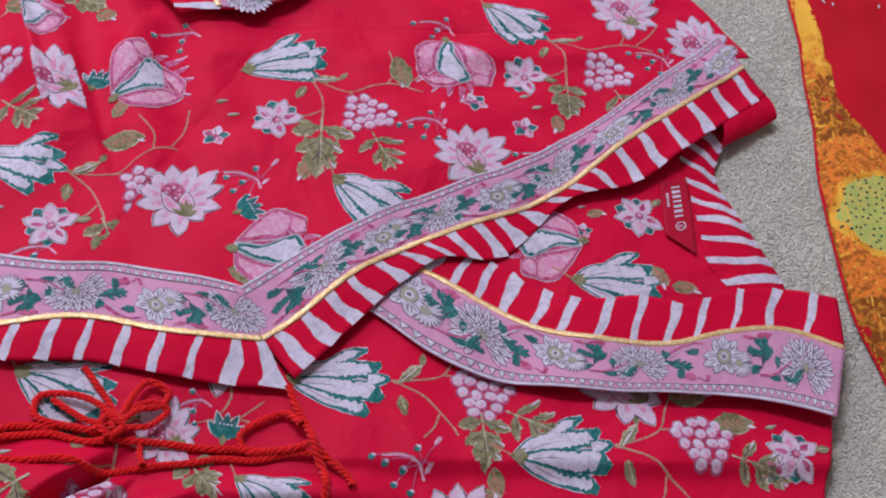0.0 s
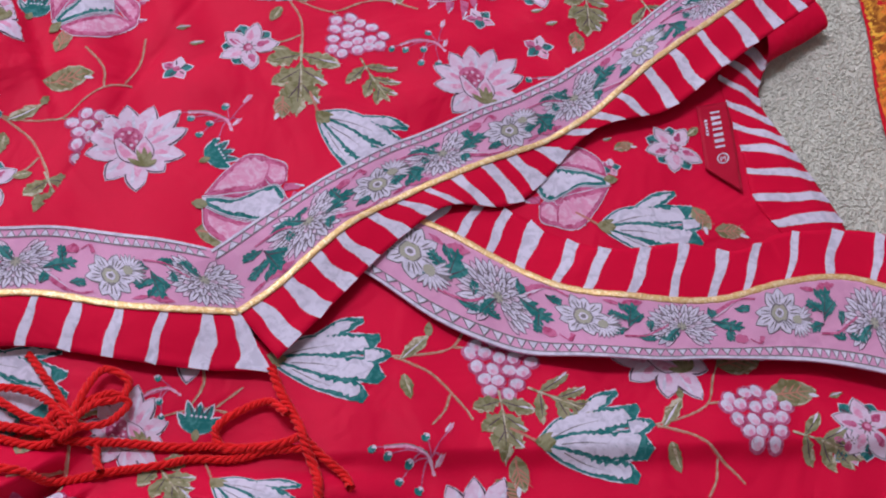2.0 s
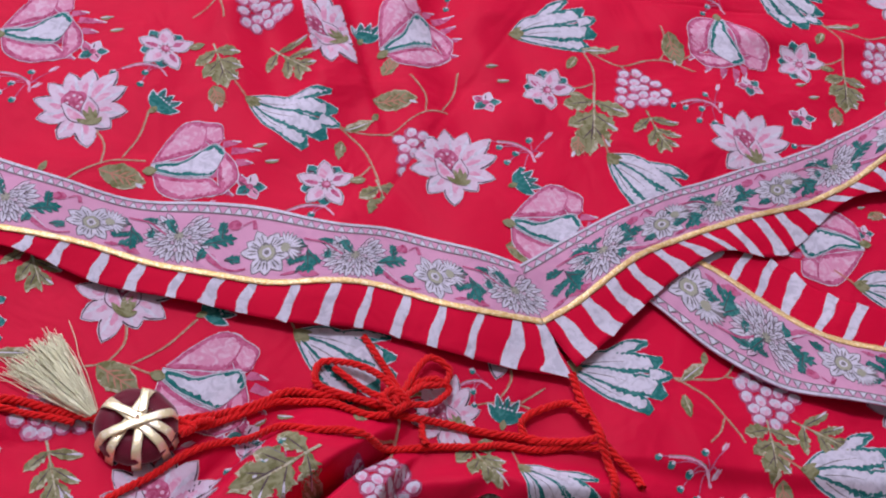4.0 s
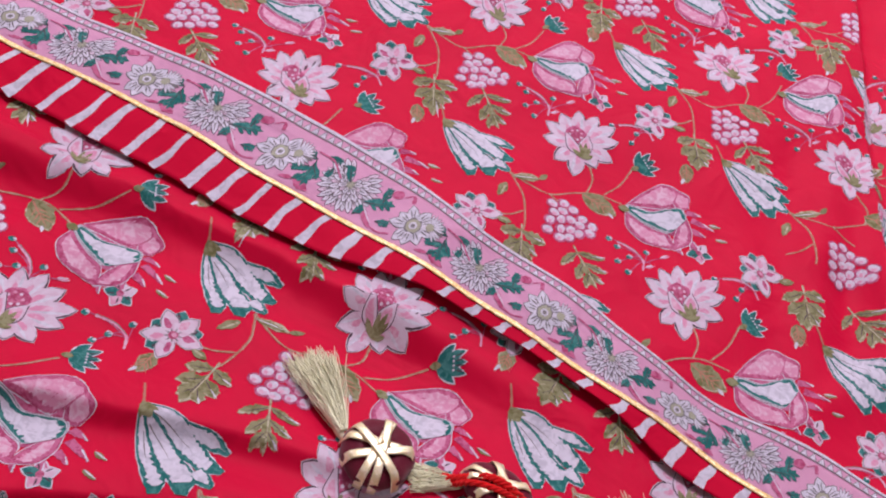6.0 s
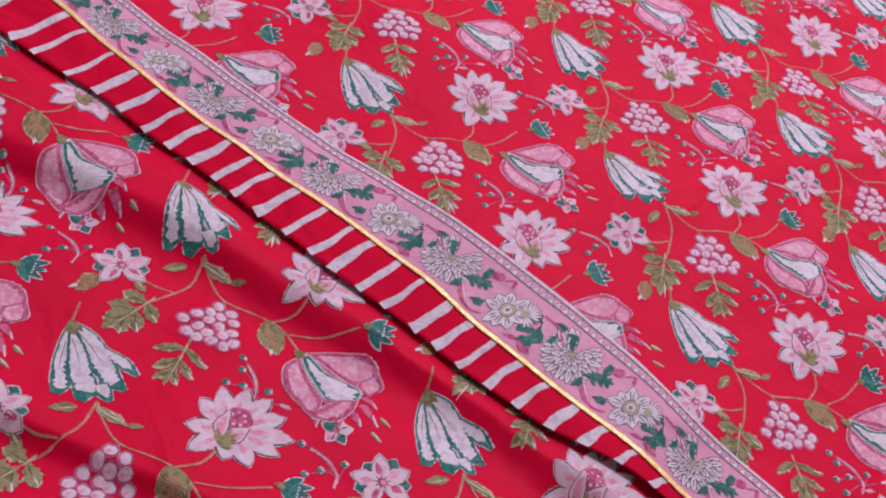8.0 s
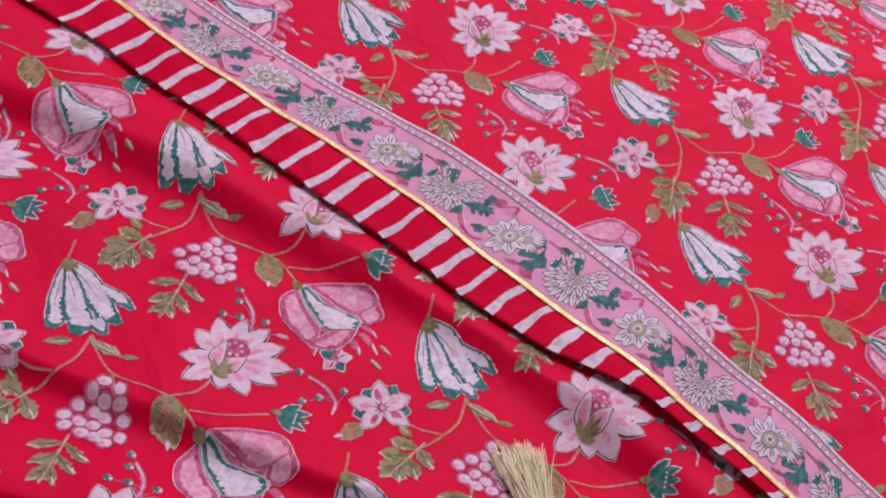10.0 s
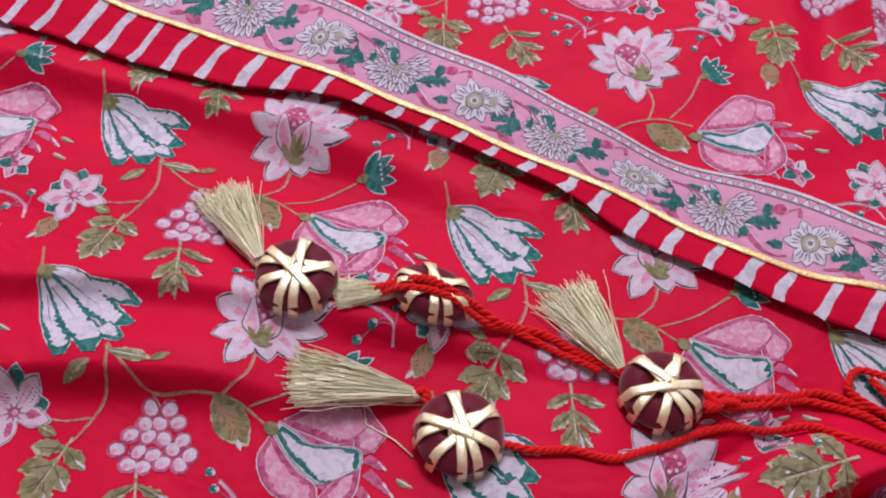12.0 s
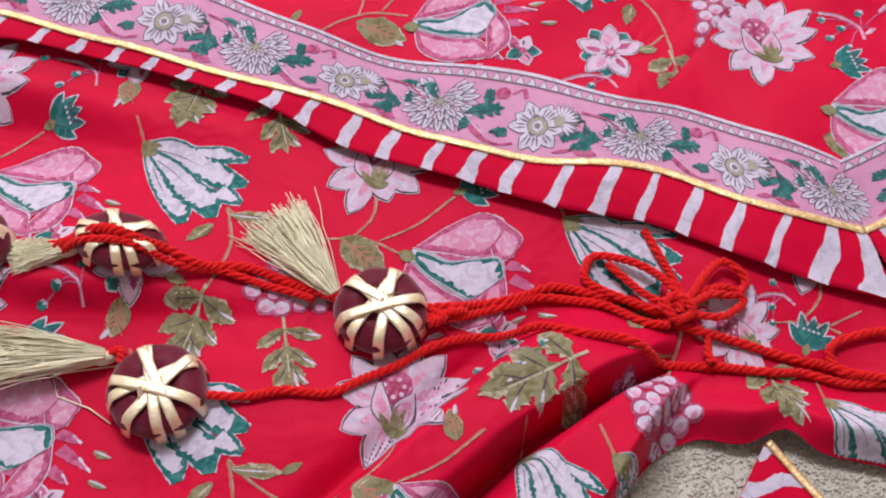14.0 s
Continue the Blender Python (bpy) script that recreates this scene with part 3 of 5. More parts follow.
# ---- how the garment lies ----
gold_left = curve((-1.35, 0.325), (-1.15, 0.345), (-1.0, 0.351), (-0.894, 0.355), (-0.806, 0.367), (-0.713, 0.379), (-0.615, 0.385), (-0.525, 0.391), (-0.44, 0.392),
                  (-0.345, 0.390), (-0.29, 0.389), (-0.246, 0.382), (-0.19, 0.382), (-0.125, 0.393), (-0.08, 0.387), (-0.024, 0.388))
pink_left = curve((-1.35, 0.372), (-1.15, 0.39), (-0.97, 0.398), (-0.865, 0.410), (-0.76, 0.427), (-0.66, 0.443), (-0.53, 0.454), (-0.465, 0.444), (-0.38, 0.442),
                  (-0.32, 0.430), (-0.262, 0.426), (-0.20, 0.434), (-0.15, 0.431), (-0.12, 0.435), (-0.08, 0.430), (-0.04, 0.425))
hem_left = curve((-1.35, 0.27), (-1.15, 0.29), (-0.99, 0.304), (-0.913, 0.318), (-0.815, 0.332), (-0.73, 0.340), (-0.634, 0.350), (-0.535, 0.363), (-0.47, 0.379),
                 (-0.40, 0.381), (-0.33, 0.378), (-0.28, 0.367), (-0.22, 0.362), (-0.166, 0.360), (-0.125, 0.364), (-0.072, 0.357), (-0.002, 0.355))
gold_right = curve((-0.024, 0.388), (-0.006, 0.404), (0.035, 0.448), (0.095, 0.487), (0.135, 0.509), (0.177, 0.537), (0.223, 0.582), (0.271, 0.624), (0.340, 0.686))
pink_right = curve((-0.040, 0.425), (-0.010, 0.454), (0.033, 0.489), (0.095, 0.527), (0.136, 0.551), (0.198, 0.598), (0.251, 0.648), (0.322, 0.718))
hem_right = curve((-0.002, 0.362), (0.023, 0.393), (0.054, 0.433), (0.080, 0.459), (0.133, 0.474), (0.176, 0.524), (0.232, 0.549), (0.275, 0.586), (0.316, 0.624), (0.356, 0.660))
X_V = -0.024
ripple_a, ripple_b, ripple_c, ripple_d = ripples(3, 0.22), ripples(5, 0.07), ripples(8, 0.15), ripples(11, 0.05)


def gold_line(x):
    return np.where(np.asarray(x) < X_V, gold_left(np.minimum(x, X_V)), gold_right(np.maximum(x, X_V)))


def crest(d, up, down):
    """A fold's profile across its line: a gentle side for positive d, a steep one for negative."""
    return np.exp(-np.where(d > 0, d / up, d / down) ** 2)


def upper_lie(x, y):
    x, y = np.asarray(x, float), np.asarray(y, float)
    z = 0.0034 * ripple_a(x, y) + 0.0012 * ripple_b(x, y) + 0.0018 * ripple_c(x, y) - 0.0012
    # loose upright folds between the waist seam and the cuff
    soft = step01(-0.34, -0.22, x) * (1 - step01(-0.12, -0.04, x)) * step01(0.45, 0.58, y)
    z = z + soft * 0.0052 * np.sin((x + 0.25 * (y - 0.5)) * 2 * math.pi / 0.062)
    # two pleats pressed over to one side
    z = z + 0.009 * crest(-(x + 0.174 + 0.365 * (y - 0.516)), 0.035, 0.006) * step01(0.52, 0.60, y)
    z = z + 0.005 * crest(-(x + 0.152 + 0.4 * (y - 0.54)), 0.016, 0.005) * step01(0.49, 0.53, y) * (1 - step01(0.60, 0.66, y))
    z = z + 0.004 * crest(x + 0.155 - 0.42 * (y - 0.60), 0.022, 0.010) * step01(0.44, 0.50, y) * (1 - step01(0.66, 0.74, y))
    z = z + 0.004 * crest(y - 0.655 - 0.16 * (x - 0.1), 0.022, 0.009) * step01(-0.02, 0.06, x) * (1 - step01(0.22, 0.30, x))
    z = z + 0.0035 * crest(x + 0.60 - 0.45 * (y - 0.60), 0.03, 0.014) * step01(0.46, 0.56, y) * (1 - step01(0.80, 0.95, y))
    # the end at the shoulder lifts off the carpet, the armhole dips
    z = z + 0.003 * step01(0.27, 0.36, x)
    z = z - 0.012 * np.exp(-((y - 0.745 - 0.10 * (x - 0.05)) / 0.02) ** 2) * step01(-0.02, 0.03, x) * (1 - step01(0.12, 0.2, x))
    # crumples over the bodice
    z = z + 0.0016 * ripple_b(x * 1.3 + 0.3, y * 1.3) * step01(-0.16, -0.06, x) * step01(0.47, 0.54, y)
    # hem waves
    z = z + 0.0012 * np.sin(x * 2 * math.pi / 0.085) * np.exp(-((y - gold_line(x)) / 0.05) ** 2)
    # stitched seams
    for (x0, y0), (x1, y1) in (((-0.050, 0.650), (-0.132, 0.450)), ((-0.565, 0.80), (-0.645, 0.45)), ((-0.055, 0.668), (0.20, 0.700))):
        l = math.hypot(x1 - x0, y1 - y0)
        d = ((x - x0) * (y1 - y0) - (y - y0) * (x1 - x0)) / l
        s = ((x - x0) * (x1 - x0) + (y - y0) * (y1 - y0)) / l
        z = z - 0.0011 * np.exp(-(d / 0.0016) ** 2) * step01(-0.01, 0.01, s) * (1 - step01(l - 0.01, l + 0.01, s))
    return z


valley_hem = curve((-1.3, 0.10), (-1.0, 0.205), (-0.844, 0.268), (-0.77, 0.291), (-0.692, 0.311), (-0.618, 0.333), (-0.539, 0.345), (-0.457, 0.350), (-0.30, 0.35))
fold_c = curve((-0.75, 0.12), (-0.60, 0.182), (-0.484, 0.230), (-0.402, 0.252), (-0.334, 0.268), (-0.20, 0.30))
fold_e = curve((-0.90, -0.06), (-0.70, 0.05), (-0.607, 0.103), (-0.540, 0.150), (-0.459, 0.185), (-0.36, 0.21))
valley_one = curve((0.10, -0.295), (0.15, -0.262), (0.205, -0.228), (0.232, -0.213), (0.265, -0.194), (0.287, -0.180), (0.301, -0.171), (0.34, -0.150))
valley_two = curve((0.10, -0.262), (0.15, -0.222), (0.22, -0.168), (0.238, -0.157), (0.258, -0.139), (0.272, -0.126), (0.29, -0.108), (0.34, -0.070))
lobe_end = curve((0.10, -0.165), (0.15, -0.135), (0.228, -0.106), (0.26, -0.099), (0.29, -0.088), (0.34, -0.040))
edge_low = curve((-1.4, -0.07), (-1.0, -0.06), (-0.6, -0.06), (-0.35, -0.06), (-0.22, -0.055), (-0.19, -0.03), (-0.165, 0.02), (-0.135, 0.14), (-0.112, 0.222), (-0.100, 0.250), (-0.088, 0.263), (-0.060, 0.270), (-0.046, 0.279), (-0.030, 0.275), (0.0, 0.276), (0.10, 0.264), (0.25, 0.250), (0.40, 0.245))


def lower_lie(x, y):
    x, y = np.asarray(x, float), np.asarray(y, float)
    z = -0.0125 + 0.0028 * ripple_c(x, y) + 0.0008 * ripple_d(x, y)
    left = 1 - step01(-0.46, -0.30, x)
    d = y - valley_hem(x)
    z = z + left * (0.0095 * step01(-0.014, 0.008, d) - 0.0070 * np.exp(-((d + 0.024) / 0.020) ** 2))
    z = z + (1 - left) * 0.003 * step01(0.31, 0.37, y) * (1 - step01(0.0, 0.05, x))
    z = z + 0.012 * crest(y - fold_c(x), 0.04, 0.009) * (1 - step01(-0.36, -0.26, x))
    z = z + 0.018 * crest(y - fold_e(x), 0.045, 0.010) * (1 - step01(-0.46, -0.36, x))
    # gathers that fan out from the tie
    fade = step01(0.10, 0.17, y)
    one, two, end = valley_one(y), valley_two(y), lobe_end(y)
    u, w = (x - one) / (two - one), (x - two) / (end - two)
    z = z + 0.025 * step01(0.0, 0.34, u) * (1 - step01(0.84, 1.0, u)) * fade * (1 - step01(0.275, 0.325, y))
    z = z + 0.025 * step01(0.0, 0.32, w) * (1 - step01(0.82, 1.0, w)) * fade * (1 - step01(0.262, 0.300, y))
    z = z - 0.007 * np.exp(-((x - one) / 0.008) ** 2) * fade * (1 - step01(0.28, 0.32, y))
    z = z - 0.006 * np.exp(-((x - two) / 0.006) ** 2) * fade * (1 - step01(0.27, 0.31, y))
    z = z + 0.007 * crest(y - 0.318 - 0.06 * (x - 0.1), 0.03, 0.007) * step01(-0.03, 0.03, x)
    z = z + 0.012 * crest(y - 0.287 - 0.12 * x, 0.014, 0.012) * step01(-0.1, -0.06, x) * (1 - step01(0.02, 0.08, x))
    # the cut edge falls to the carpet
    z = z - 0.008 * (1 - step01(0.0, 0.012, y - edge_low(x))) * step01(-0.3, -0.1, x)
    # pressed flat beneath the wrap front
    under = y - np.where(x < -0.002, hem_left(np.minimum(x, -0.002)), hem_right(np.maximum(x, -0.002)))
    z = np.minimum(z, upper_lie(x, y) - 0.0055 - 0.003 * step01(-0.012, 0.004, under) + 0.03 * step01(0.0, 0.05, x) + 0.03 * (1 - step01(-0.05, -0.012, under)))
    return np.maximum(z, FLOOR + 0.0025)


kurta = empty("kurta", "red floral block-printed wrap kurta with pink borders, spread on carpet", "garment")

# ---- lower wrap panel ----
right_edge = curve((0.20, 0.318), (0.305, 0.327), (0.361, 0.344), (0.441, 0.361), (0.47, 0.362))


def lower_place(u, v):
    x = -1.25 + u * 1.60
    lo = edge_low(x)
    hi = np.where(x < 0.03, np.where(x < -0.01, hem_left(np.minimum(x, -0.01)) + 0.022, hem_right(np.maximum(x, -0.002)) + 0.012), 0.0)
    hi = np.where(x >= 0.03, np.minimum(rgold(np.clip(x, 0.05, 0.36)), hem_right(np.maximum(x, 0.0)) + 0.012), hi)
    y = lo + v * (hi - lo)
    return x - step01(0.25, 0.35, x) * (0.35 - right_edge(y)), y


rgold = curve((0.03, 0.47), (0.060, 0.462), (0.083, 0.452), (0.113, 0.435), (0.150, 0.416), (0.187, 0.409), (0.244, 0.410), (0.280, 0.422), (0.325, 0.428), (0.362, 0.416))
rpink = curve((0.02, 0.432), (0.049, 0.415), (0.080, 0.392), (0.123, 0.375), (0.166, 0.370), (0.239, 0.371), (0.295, 0.372), (0.345, 0.362))
rhem = curve((0.040, 0.475), (0.064, 0.472), (0.095, 0.470), (0.129, 0.466), (0.152, 0.450), (0.174, 0.441), (0.229, 0.446), (0.256, 0.443), (0.286, 0.457), (0.330, 0.462), (0.368, 0.458))
lower_panel = cloth("lower_panel", lower_place, lower_lie, 700, 200, RED, kurta, "red floral cotton under-panel in loose folds")


def on_lower(x, y):
    return (y > edge_low(x) + 0.001) & (x < right_edge(y) - 0.001)


def on_skirt(x, y):
    return on_lower(x, y) & (x < -0.03 + 0.6 * (y - 0.33))


def on_bodice(x, y):
    return on_lower(x, y) & (x > -0.03 + 0.6 * (y - 0.33))


for i in range(-3, 3):
    for j in range(-1, 4):
        ax, ay = -0.5676 + 0.2185 * i + 0.0469 * j, 0.3162 + 0.0155 * i - 0.1213 * j
        if -1.25 < ax < 0.02 and -0.16 < ay < 0.48:
            stamp_repeat(ax, ay, 0, lower_lie, lower_panel, on_skirt, lift=0.0004, askew=True, skip=("lobed_leaf_print", "grape_print", "small_leaf_print") if (i, j) == (2, 0) else (),
                         bare=((-0.073, 0.322, 0.034), (-0.040, 0.330, 0.024), (-0.047, 0.300, 0.024), (-0.13, 0.275, 0.026), (-0.165, 0.210, 0.030), (-0.145, 0.245, 0.02)))
for kind, x, y, deg, size in (("lobed_leaf_print", -0.143, 0.279, 222, 1.3), ("grape_print", -0.104, 0.270, 0, 1.0),
                              ("bell_flower_print", -0.138, 0.216, -35, 0.75), ("leaflet_print", -0.122, 0.307, 70, 0.9), ("bud_print", -0.176, 0.283, 20, 0.8),
                              ("leaflet_print", -0.184, 0.226, 120, 0.8), ("rose_print", -0.186, 0.186, -52, 0.85)):
    stamp(kind, x, y, deg, lower_lie, lower_panel, on_skirt, size, 0.0004)
for kind, x, y, deg, size in (("lotus_print", -0.073, 0.322, 20, 0.72), ("thistle_print", -0.040, 0.331, 85, 0.95), ("twig_print", -0.062, 0.341, 40, 0.8),
                              ("lobed_leaf_print", -0.058, 0.308, -55, 0.85), ("bell_flower_print", -0.006, 0.284, -20, 0.8)):
    stamp(kind, x, y, deg, lower_lie, lower_panel, on_lower, size, 0.0004)
for ax, ay, turn in ((0.030, 0.368, 11), (0.168, 0.328, 20)):
    stamp_repeat(ax, ay, turn, lower_lie, lower_panel, on_bodice, ("rose_print", "lotus_print", "pansy_print", "thistle_print", "bud_print", "lobed_leaf_print", "berry_print", "twig_print"), 1.03)
for kind, x, y, deg in (("lotus_print", 0.208, 0.378, 10), ("round_leaf_print", 0.262, 0.354, 10), ("pansy_print", 0.312, 0.336, 0), ("lobed_leaf_print", 0.114, 0.348, -85), ("berry_print", 0.065, 0.312, 0), ("bud_print", 0.300, 0.325, 0),
                        ("leaflet_print", 0.120, 0.314, -75), ("lotus_print", 0.10, 0.272, 0)):
    stamp(kind, x, y, deg, lower_lie, lower_panel, on_bodice)

# ---- the back of the neck, seen inside out ----
neck_out = curve((0.448, 0.337), (0.477, 0.333), (0.508, 0.322), (0.539, 0.309), (0.570, 0.298), (0.616, 0.317), (0.66, 0.341))
neck_in = curve((0.448, 0.297), (0.463, 0.291), (0.479, 0.281), (0.518, 0.277), (0.561, 0.273), (0.591, 0.271), (0.66, 0.29))


def back_lie(x, y):
    return -0.0115 + 0.0012 * ripple_a(x + 0.4, y) + 0.0005 * ripple_b(x, y) - 0.004 * step01(0.0, 0.014, x - neck_out(y) + 0.014)


def back_place(u, v):
    y = 0.432 + v * 0.225
    return 0.10 + u * (neck_out(y) - 0.10), y


back_panel = cloth("back_neck_panel", back_place, back_lie, 130, 110, RED, kurta, "red floral cotton back neck")
for kind, x, y, deg, size in (("bell_flower_print", 0.216, 0.464, 15, 1.05), ("pansy_print", 0.233, 0.523, 30, 1.0), ("rose_print", 0.162, 0.490, 168, 1.0),
                              ("leaflet_print", 0.165, 0.466, 60, 0.8), ("leaflet_print", 0.238, 0.478, -60, 1.0), ("leaflet_print", 0.250, 0.462, 0, 1.0),
                              ("bud_print", 0.19, 0.505, 0, 0.7), ("leaflet_print", 0.195, 0.52, 20, 0.7)):
    stamp(kind, x, y, deg, back_lie, back_panel, size=size)


# ---- borders: a pink printed band, gold braid and a striped hem ----
def band_flower(k, s, w, rad, fan):
    """A feathery dahlia seen from the side, or an open daisy with a half-open bud, in grey line on white."""
    if fan:
        for n, reach, wide, base in ((25, 1.0, 0.20, 0), (17, 0.64, 0.18, 3), (11, 0.38, 0.15, 6)):
            for i in range(n):
                a = -236 + 292 * i / (n - 1)
                l = rad * reach * (0.96 + 0.16 * abs(math.cos(radians(a))) + 0.05 * (i % 2))
                k.petal(s, w, a, l + 0.0003, rad * wide + 0.0010, I_DARK, base + 0.8 * (i % 2), start=rad * 0.08, shape=0.12, ragged=0.03)
                k.petal(s, w, a, l - 0.0001, rad * wide, I_WHITE if i % 4 else I_PETAL, base + 0.4 + 0.8 * (i % 2), start=rad * 0.08, shape=0.12, ragged=0.03)
                k.petal(s, w, a, l * 0.86, 0.0009, I_GREY, base + 2.6, start=l * 0.40, ragged=0.4)
        k.disc(s, w, rad * 0.16, I_LEAFY, 9.5, 0.2)
        for i in range(6):
            k.petal(s, w, 60 * i, rad * 0.26, 0.0009, I_GREY, 9.8, start=0.001)
        teal_leaf(k, s - 0.001, w + 0.001, 128, rad * 0.80, rad * 0.34, 10)
        return
    n = 9
    for i in range(n):
        a = 360 * i / n + 9 * math.sin(2.3 * i)
        l = rad * (0.86 + k.r.uniform(-0.08, 0.10))
        k.petal(s, w, a, l + 0.0004, rad * 0.50, I_GREY, i % 2, start=0.002, shape=0.62)
        k.petal(s, w, a, l - 0.0002, rad * 0.42, I_WHITE, 2 + i % 2, start=0.002, shape=0.62)
        for b in (-7, 6):
            k.petal(s, w, a + b, l * 0.8, 0.0009, I_GREY, 4.4, start=l * 0.4, ragged=0.4)
    for r, ink in ((0.34, I_GREY), (0.29, I_LEAFY), (0.16, I_WHITE), (0.09, I_GREY)):
        k.disc(s, w, rad * r, ink, 5 + (0.34 - r) * 8, 0.18)
    for i in range(11):
        a = -50 + 160 * i / 10
        k.petal(s + rad * 0.62, w + rad * 0.28, a, rad * 0.62, rad * 0.13, I_GREY, 5 + i % 2, start=rad * 0.10, shape=0.45)
        k.petal(s + rad * 0.62, w + rad * 0.28, a, rad * 0.58, rad * 0.085, I_WHITE, 6.5, start=rad * 0.12, shape=0.45)
    k.disc(s + rad * 0.60, w + rad * 0.27, rad * 0.17, I_LEAFY, 8, 0.2)


def teal_leaf(k, x, y, ang, l, wd, layer):
    """A serrated leaf: a narrow blade with teeth along both sides and a dark vein."""
    l, wd = l * 0.95, wd * 0.62
    k.petal(x, y, ang, l, wd, I_TEAL, layer, shape=0.5, ragged=0.2, sway=0.06)
    c, q = math.cos(radians(ang)), math.sin(radians(ang))
    for u in (0.25, 0.5, 0.7):
        for side in (-42, 42):
            k.petal(x + u * l * c, y + u * l * q, ang + side, wd * 1.25 * (1.1 - 0.5 * u), wd * 0.42, I_TEAL, layer + 0.2, shape=0.4)
    k.stroke([(x, y), (x + 0.85 * l * c, y + 0.85 * l * q)], [0.0004, 0.0001], I_DARK, layer + 1.2)


def band_spray(k, s, w, up):
    """Teal leaves with rosy buds and curls; the two kinds alternate along the border."""
    if up > 0:
        teal_leaf(k, s - 0.012, w - 0.003, 22, 0.022, 0.0090, 4)
        teal_leaf(k, s - 0.001, w + 0.003, 98, 0.012, 0.0060, 4)
        teal_leaf(k, s + 0.003, w - 0.010, 15, 0.010, 0.0058, 4)
        teal_leaf(k, s - 0.012, w - 0.013, 70, 0.009, 0.0060, 4)
        k.petal(s - 0.011, w - 0.005, -38, 0.018, 0.0045, I_ROSE, 3, ragged=0.2)
        k.petal(s - 0.010, w - 0.0045, -36, 0.016, 0.0012, I_PETAL, 5, ragged=0.3)
        k.disc(s + 0.004, w + 0.0125, 0.0042, I_ROSE, 3, 0.2, 0.7, 20)
        k.bend([(s + 0.009, w + 0.013), (s + 0.014, w + 0.0165), (s + 0.0165, w + 0.012)], [0.0004] * 9 + [0.0013] * 9, I_ROSE, 3, 0.2)
        k.bend([(s - 0.003, w - 0.013), (s + 0.008, w - 0.0155), (s + 0.016, w - 0.013)], 0.0006, I_ROSE, 3, 0.2)
    else:
        teal_leaf(k, s - 0.003, w + 0.005, -80, 0.020, 0.0090, 4)
        teal_leaf(k, s - 0.003, w + 0.006, 165, 0.011, 0.0062, 4)
        teal_leaf(k, s - 0.004, w + 0.000, 215, 0.012, 0.0062, 4)
        teal_leaf(k, s - 0.003, w + 0.002, -42, 0.013, 0.0058, 4)
        teal_leaf(k, s + 0.001, w + 0.0105, 8, 0.012, 0.0052, 4)
        teal_leaf(k, s + 0.009, w + 0.006, -85, 0.008, 0.0048, 4)
        teal_leaf(k, s + 0.013, w + 0.010, 12, 0.010, 0.0042, 4)
        k.bend([(s - 0.006, w + 0.011), (s + 0.006, w + 0.010), (s + 0.014, w + 0.005), (s + 0.020, w + 0.001)], 0.0006, I_ROSE, 6, 0.2)
        k.petal(s - 0.006, w - 0.012, -12, 0.013, 0.0052, I_ROSE, 3, ragged=0.25)
        k.petal(s - 0.007, w - 0.012, 195, 0.009, 0.0026, I_ROSE, 3, ragged=0.25)
        teal_leaf(k, s - 0.007, w - 0.013, 60, 0.006, 0.0042, 5)


def make_band(parent, place, height, s0, s1, wide, lift, spots, fan, label=""):
    """A pink border from s0 to s1 (metres along), wide across; place(s, w) gives its plan."""
    n, m = int((s1 - s0) / 0.0025), int(wide / 0.0025)
    band = cloth("pink_border", lambda u, v: place(s0 + u * (s1 - s0), v * wide), height, n, m, PINK, parent, label, lift, 0.0006)
    lay = lambda k, name: k.lay(name, place, height, band, lift + 0.0002, keep=None)
    mid = (wide - 0.008) / 2
    for i, s in enumerate(spots):
        open_fan = (i % 2 == 0) == fan
        if s0 + 0.008 < s < s1 - 0.008:
            k = Ink(i)
            band_flower(k, s, mid + (0.002 if open_fan else -0.001), 0.0178 if open_fan else 0.0168, open_fan)
            lay(k, "border_flower")
        after = spots[i + 1] if i + 1 < len(spots) else s + 0.05
        t = (s + after) / 2
        if s0 + 0.012 < t < s1 - 0.012:
            k = Ink(i + 50)
            band_spray(k, t, mid, 1 if open_fan else -1)
            lay(k, "border_leaf_spray")
    k = Ink(99)
    q = np.arange(s0, s1, 0.004)
    for w, hw, ink, la in ((wide - 0.0012, 0.0009, I_WHITE, 2), (wide - 0.0024, 0.0003, I_GREY, 3), (wide - 0.0078, 0.0003, I_GREY, 3)):
        k.stroke(np.stack([q, np.full(len(q), w)], 1), hw, ink, la, 0.1)
    for a in np.arange(s0 + 0.003, s1 - 0.003, 0.0062):
        k.stroke([(a, wide - 0.0076), (a, wide - 0.0026)], [0.0029, 0.0001], I_GREY, 2, 0.0)
        k.stroke([(a, wide - 0.0073), (a, wide - 0.0036)], [0.0021, 0.0001], I_WHITE, 3, 0.0)
    lay(k, "border_edge_print")
    return band


